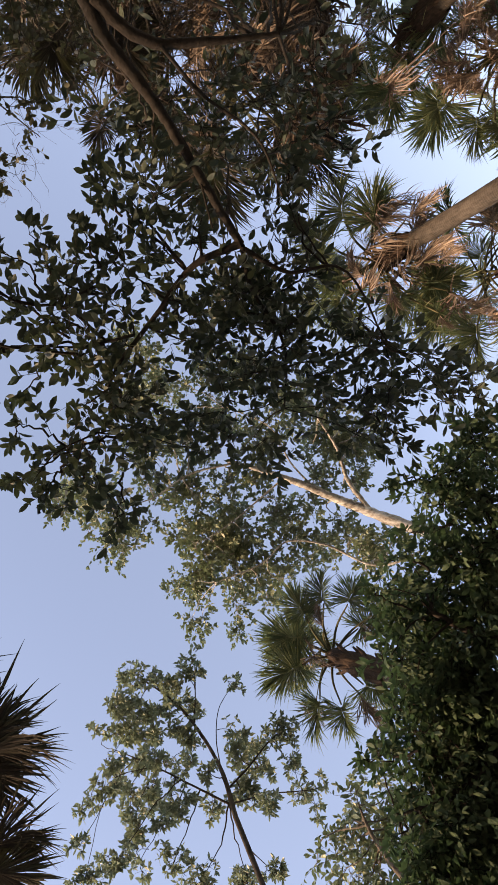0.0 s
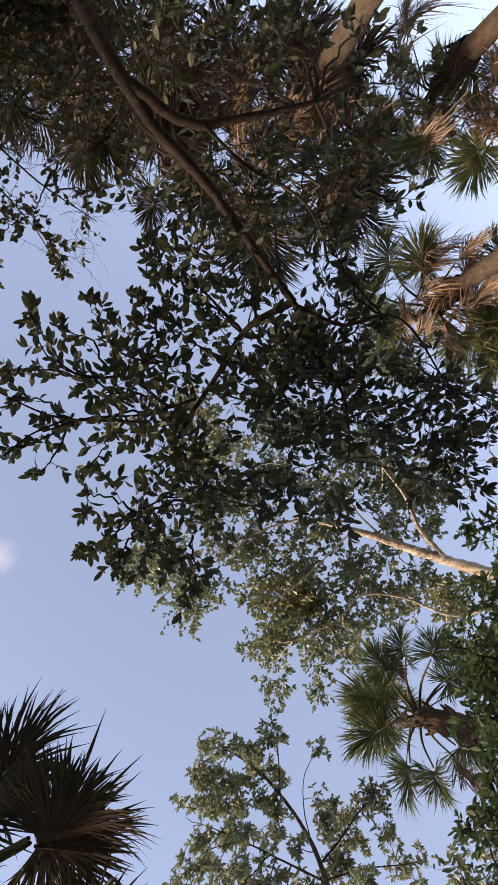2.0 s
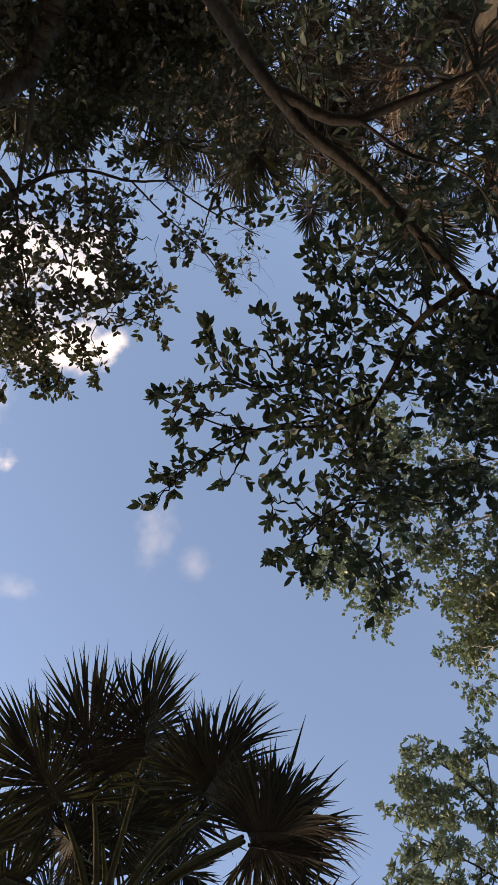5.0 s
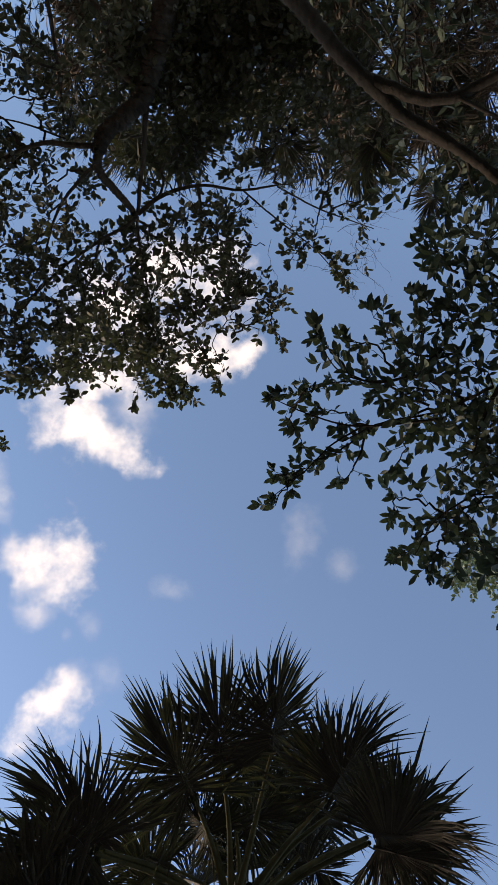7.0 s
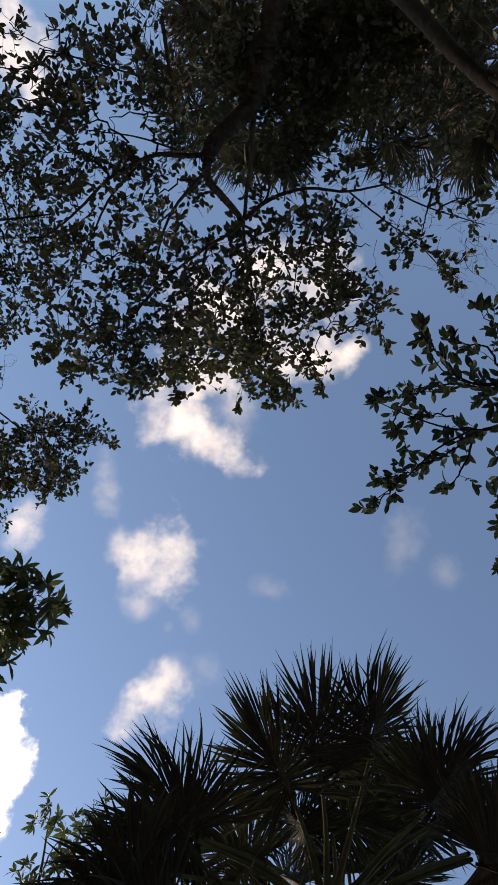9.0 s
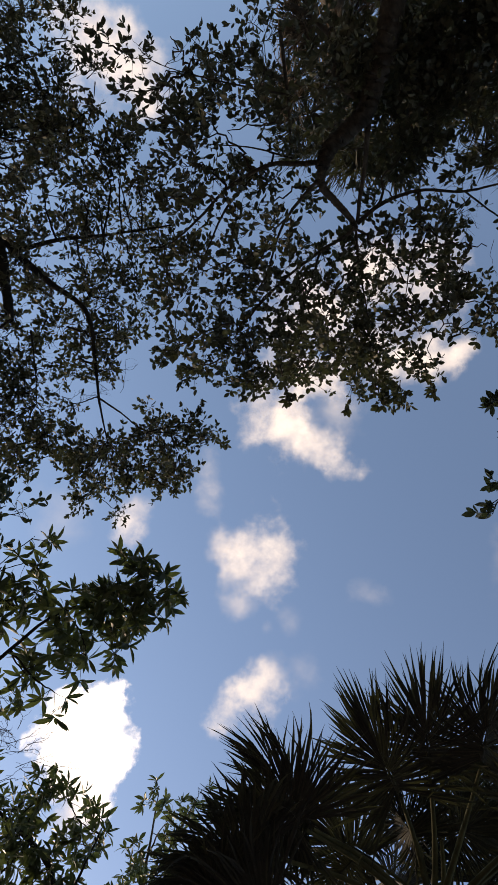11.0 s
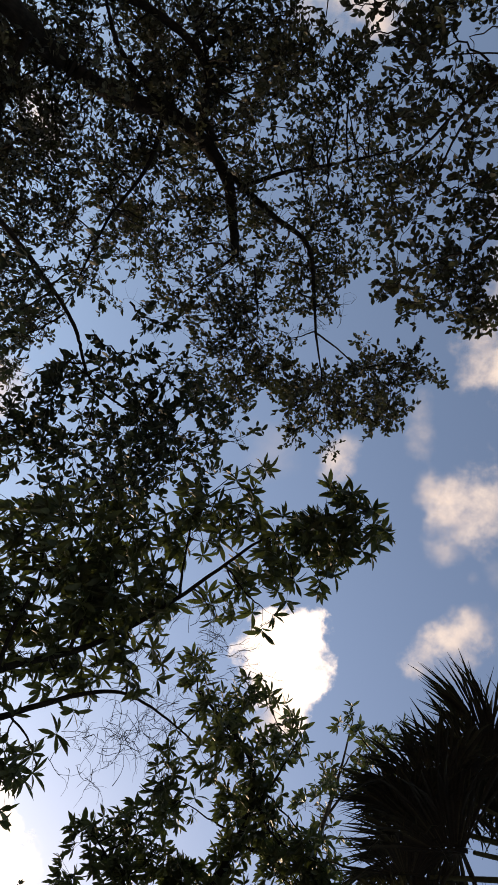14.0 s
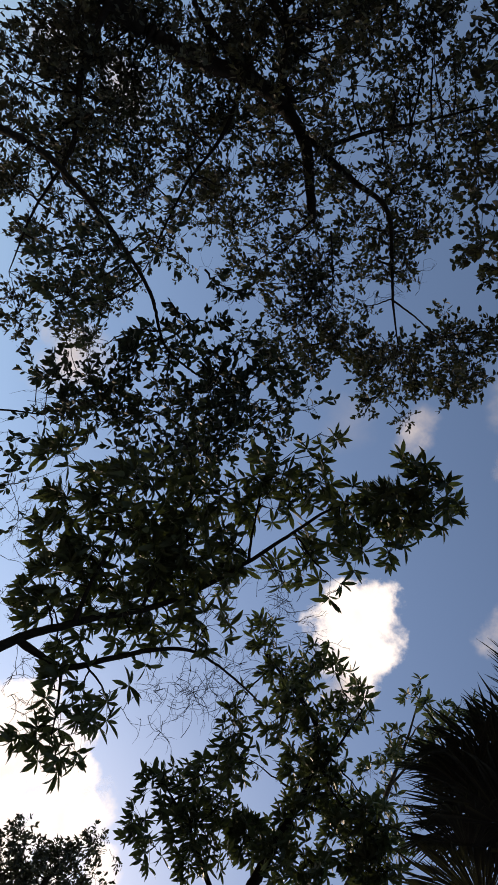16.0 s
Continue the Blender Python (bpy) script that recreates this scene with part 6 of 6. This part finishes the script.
# magnolia-like tree with long leaves in whorls
magnolia = Tree("broadleaf_tree", (-4.82, 1.97, 0), "evergreen tree with long glossy leaves in star whorls", BARK_DARK, WHORL_LEAF, 0.134, LONG, "whorl", 9, 91, 300)
magnolia.limb([(-4.82, 1.97, 0)] + [(-4.13, 1.79, 3.29), (-4.14, 1.7, 3.51), (-4.12, 1.64, 3.73), (-4.11, 1.59, 3.89), (-3.99, 1.47, 4.26), (-3.86, 1.26, 4.63), (-3.71, 0.94, 4.99), (-3.59, 0.67, 5.24), (-3.45, 0.41, 5.48), (-3.3, 0.29, 5.7), (-3.13, 0.18, 5.9)], 0.037, 0.005, "trunk", flare=0.3)
magnolia.limb([(-4.12, 1.72, 3.39), (-4.07, 1.81, 3.54), (-4, 1.89, 3.73), (-3.91, 1.8, 4.05), (-3.82, 1.71, 4.35), (-3.72, 1.68, 4.58), (-3.56, 1.77, 4.81), (-3.35, 1.92, 5.02)], 0.03, 0.006)
magnolia.limb([(-3.69, 0.96, 4.92), (-3.77, 0.78, 4.97), (-3.85, 0.47, 5.03), (-3.91, 0.29, 5.08)], 0.013, 0.004)
magnolia.limb([(-4.08, 1.6, 3.78), (-4.18, 1.32, 3.9), (-4.26, 1, 4.05), (-4.37, 0.67, 4.08)], 0.018, 0.006)
magnolia.limb([(-3.96, 1.46, 4.23), (-4.04, 1.19, 4.36), (-4.12, 0.85, 4.48), (-4.13, 0.56, 4.64)], 0.015, 0.006)
magnolia.limb([(-3.99, 1.87, 3.72), (-3.93, 2.13, 3.72), (-3.87, 2.37, 3.7)], 0.012, 0.004)
magnolia.limb([(-3.93, 1.84, 3.85), (-3.86, 1.97, 3.98), (-3.77, 2.15, 4.06)], 0.009, 0.004)
magnolia.foliage([(-3.24, 0.28, 5.66, 0.16), (-3.04, 0.29, 5.78, 0.17), (-2.98, -0, 5.86, 0.11), (-3.18, 0.04, 5.84, 0.09), (-2.84, 0.1, 5.88, 0.13), (-2.69, 0.1, 5.92, 0.06), (-3.32, 0.34, 5.46, 0.12), (-2.8, 0.28, 5.89, 0.09), (-3.06, 0.66, 5.82, 0.07), (-3.14, 0.67, 5.55, 0.11), (-3.4, 0.6, 5.63, 0.14), (-3.09, 0.51, 5.76, 0.14), (-3.49, 0.82, 5.32, 0.1), (-3.23, 0.91, 5.36, 0.07), (-3.81, 0.54, 5.12, 0.15), (-3.74, 0.35, 5.29, 0.13), (-3.66, 0.25, 4.99, 0.11), (-3.66, 0.24, 5.44, 0.1)], 0.92, reach=0.9)
magnolia.foliage([(-4.05, 0.31, 5.11, 0.11), (-3.66, 0.03, 5.32, 0.08), (-3.66, -0.15, 5.34, 0.07), (-4.26, 0.48, 4.98, 0.15), (-3.72, 1.03, 5.27, 0.09), (-3.77, 0.92, 4.92, 0.13)], 0.92, reach=0.9)
magnolia.foliage([(-4.6, 0.48, 3.7, 0.13), (-4.49, 0.86, 3.77, 0.16), (-4.39, 0.68, 4, 0.21), (-3.98, 0.51, 4.05, 0.18), (-4.24, 0.74, 4.49, 0.22), (-4.19, 0.89, 4.13, 0.2), (-4.41, 1.13, 3.93, 0.21), (-4.36, 1.38, 3.78, 0.17), (-4.35, 1.37, 4.14, 0.2), (-4.09, 1.07, 4.31, 0.23), (-3.9, 0.88, 4.5, 0.21), (-4.01, 1.26, 4.57, 0.2), (-4.22, 1.53, 4.41, 0.15), (-3.74, 1.33, 4.66, 0.15), (-3.98, 1.06, 4.89, 0.19), (-4.25, 1.53, 4.03, 0.15), (-4.27, 1.57, 3.7, 0.11), (-4.24, 0.58, 4.72, 0.19)], 0.9, reach=0.9)
magnolia.foliage([(-4.4, 1.06, 3.64, 0.11), (-4.01, 1.59, 4.55, 0.13), (-3.97, 1.61, 4.18, 0.13), (-4.23, 1.74, 3.98, 0.13), (-3.58, 1.44, 4.57, 0.1), (-4.11, 1.76, 3.75, 0.1), (-4.07, 1.78, 4.38, 0.08), (-4.43, 1.54, 3.67, 0.13)], 0.9, reach=0.9)
magnolia.foliage([(-3.97, 2.03, 3.65, 0.09), (-3.84, 2.22, 3.6, 0.09), (-3.82, 2.3, 3.74, 0.09), (-3.67, 2.32, 3.58, 0.05), (-3.68, 1.96, 3.92, 0.08), (-3.69, 2.1, 4, 0.05), (-3.66, 2.27, 3.76, 0.06), (-3.82, 1.94, 3.82, 0.07), (-3.86, 2.14, 3.72, 0.08)], 0.95, reach=0.9)
magnolia.bare_twigs([(-3.56, 1.21, 5.12, 0.3), (-3.4, 1.29, 5.24, 0.26), (-3.7, 1.9, 4.68, 0.32), (-3.82, 2.05, 4.44, 0.3), (-3.58, 1.69, 4.91, 0.3), (-3.56, 1.94, 4.8, 0.26), (-4.66, 1.03, 3.65, 0.25), (-4.79, 0.2, 3.57, 0.3)], 20)
magnolia.bare_twigs([(-4.62, 1.05, 3.47, 0.24), (-4.26, 2.03, 3.53, 0.26), (-4.13, 2.18, 3.65, 0.24), (-4.67, 0.77, 3.47, 0.22), (-4.48, 1.57, 3.46, 0.24), (-3.63, 1.94, 4.57, 0.26)], 14)
magnolia.done()

# tree with whorled leaves behind
behind = Tree("broadleaf_tree", (-3.36, 4.92, 0), "upright tree with dark glossy whorled leaves against the sky", BARK_DARK, WHORL_LEAF, 0.122, LONG, "whorl", 8, 95, 150)
behind.limb([(-3.36, 4.92, 0)] + [(-3.58, 4.31, 5.38), (-3.69, 3.89, 5.85), (-3.74, 3.42, 6.17), (-3.76, 2.99, 6.42), (-3.91, 2.58, 6.52), (-4.27, 2.28, 6.37), (-4.52, 2.09, 6.22)], 0.07, 0.01, "trunk", flare=0.3)
behind.limb([(-3.68, 4.13, 5.65), (-4.06, 3.81, 5.59), (-4.34, 3.55, 5.52), (-4.55, 3.38, 5.42)], 0.03, 0.008)
behind.limb([(-3.76, 2.99, 6.42), (-3.7, 2.66, 6.64), (-3.66, 2.32, 6.82)], 0.018, 0.006)
behind.foliage([(-4.56, 1.88, 6.17, 0.11), (-4.44, 2.06, 6.19, 0.12), (-4.51, 2.29, 6.57, 0.18), (-4.25, 2.14, 6.68, 0.15), (-4.19, 2, 6.83, 0.09), (-3.93, 2.08, 6.66, 0.09), (-4.06, 2.36, 6.3, 0.2), (-4.01, 2.52, 5.99, 0.14), (-4.42, 2.53, 5.94, 0.09), (-4.13, 2.62, 5.63, 0.13), (-4.12, 2.92, 5.92, 0.14), (-4, 2.54, 6.62, 0.21), (-3.96, 2.5, 6.91, 0.16), (-3.82, 2.27, 6.93, 0.12), (-3.51, 2.32, 6.64, 0.09), (-3.76, 2.81, 6.6, 0.22), (-3.68, 2.92, 6.23, 0.19), (-3.6, 3.07, 6.67, 0.22)], 0.86, reach=0.9)
behind.foliage([(-3.69, 3.27, 6.2, 0.21), (-4.71, 3.4, 5.44, 0.16), (-4.86, 3.87, 5.48, 0.14), (-4.54, 3.54, 5.55, 0.2), (-4.7, 3.39, 5.97, 0.17), (-4.21, 3.36, 5.78, 0.22), (-4.17, 3.57, 5.48, 0.21), (-4.05, 3.66, 6.07, 0.25), (-4.47, 3.25, 6.11, 0.12), (-3.21, 3.26, 6.43, 0.24), (-3.5, 3.52, 6.23, 0.24), (-2.96, 2.99, 6.5, 0.18), (-3.23, 2.97, 6.68, 0.13), (-4.46, 3.86, 5.33, 0.13), (-4.02, 3.71, 5.59, 0.21), (-3.55, 3.58, 5.95, 0.21), (-2.85, 3.23, 6.43, 0.21)], 0.86, reach=0.9)
behind.done()

# small far tree beside the palm
small = Tree("broadleaf_tree", (-4.70, 7.20, 0), "small light green tree behind the palm", BARK_GREY, WHORL_LEAF, 0.15, (0.32, 0.55, 4), "whorl", 8, 97)
small.limb([(-4.70, 7.20, 0)] + [(-5.24, 5.49, 9.99), (-5.33, 4.74, 10.36), (-5.39, 4.1, 10.63), (-5.49, 3.26, 10.89)], 0.06, 0.008, "trunk", flare=0.3)
small.limb([(-5.33, 4.58, 10.44), (-5.16, 3.92, 10.84), (-4.96, 3.23, 11.19)], 0.02, 0.006)
small.foliage([(-5.7, 3.44, 10.98, 0.1), (-5.72, 3.27, 11.27, 0.09), (-5.84, 4.09, 10.77, 0.14), (-5.65, 4.67, 10.42, 0.19), (-5.33, 4.01, 10.05, 0.14), (-5.62, 5.06, 11.12, 0.2), (-5.31, 3.77, 10.85, 0.15), (-4.97, 3.13, 11.21, 0.15), (-5.23, 3.44, 11.45, 0.15), (-4.81, 3.2, 10.17, 0.13), (-4.96, 3.89, 10.99, 0.19), (-5.2, 4.22, 10.68, 0.17), (-5.02, 5.15, 10.61, 0.21)], 0.75)
small.done()

# distant oak against the bright cloud
distant = Tree("oak_tree", (-9.02, 10.77, 0), "distant dark oak crown before a bright cloud", BARK_DARK, OAK_LEAF, 0.085, SMALL, "alternate", 9, 99, 0, "oak")
distant.limb([(-9.02, 10.77, 0)] + [(-9.79, 9.74, 7.21), (-10.1, 9.09, 7.69), (-10.23, 8.65, 8.07), (-10.25, 8.32, 8.45)], 0.12, 0.02, "trunk", flare=0.3)
distant.foliage([(-11.05, 8.96, 7.81, 0.6), (-10.16, 8.39, 8.09, 0.53), (-9.93, 8.02, 8.51, 0.31), (-10.64, 9.37, 8.09, 0.81), (-9.46, 8.35, 8.08, 0.61), (-10.96, 8.92, 7.22, 0.66), (-10.1, 8.37, 9.06, 0.2), (-10.18, 7.96, 7.55, 0.27), (-11.41, 8.77, 7.67, 0.27)], 0.62)
distant.done()
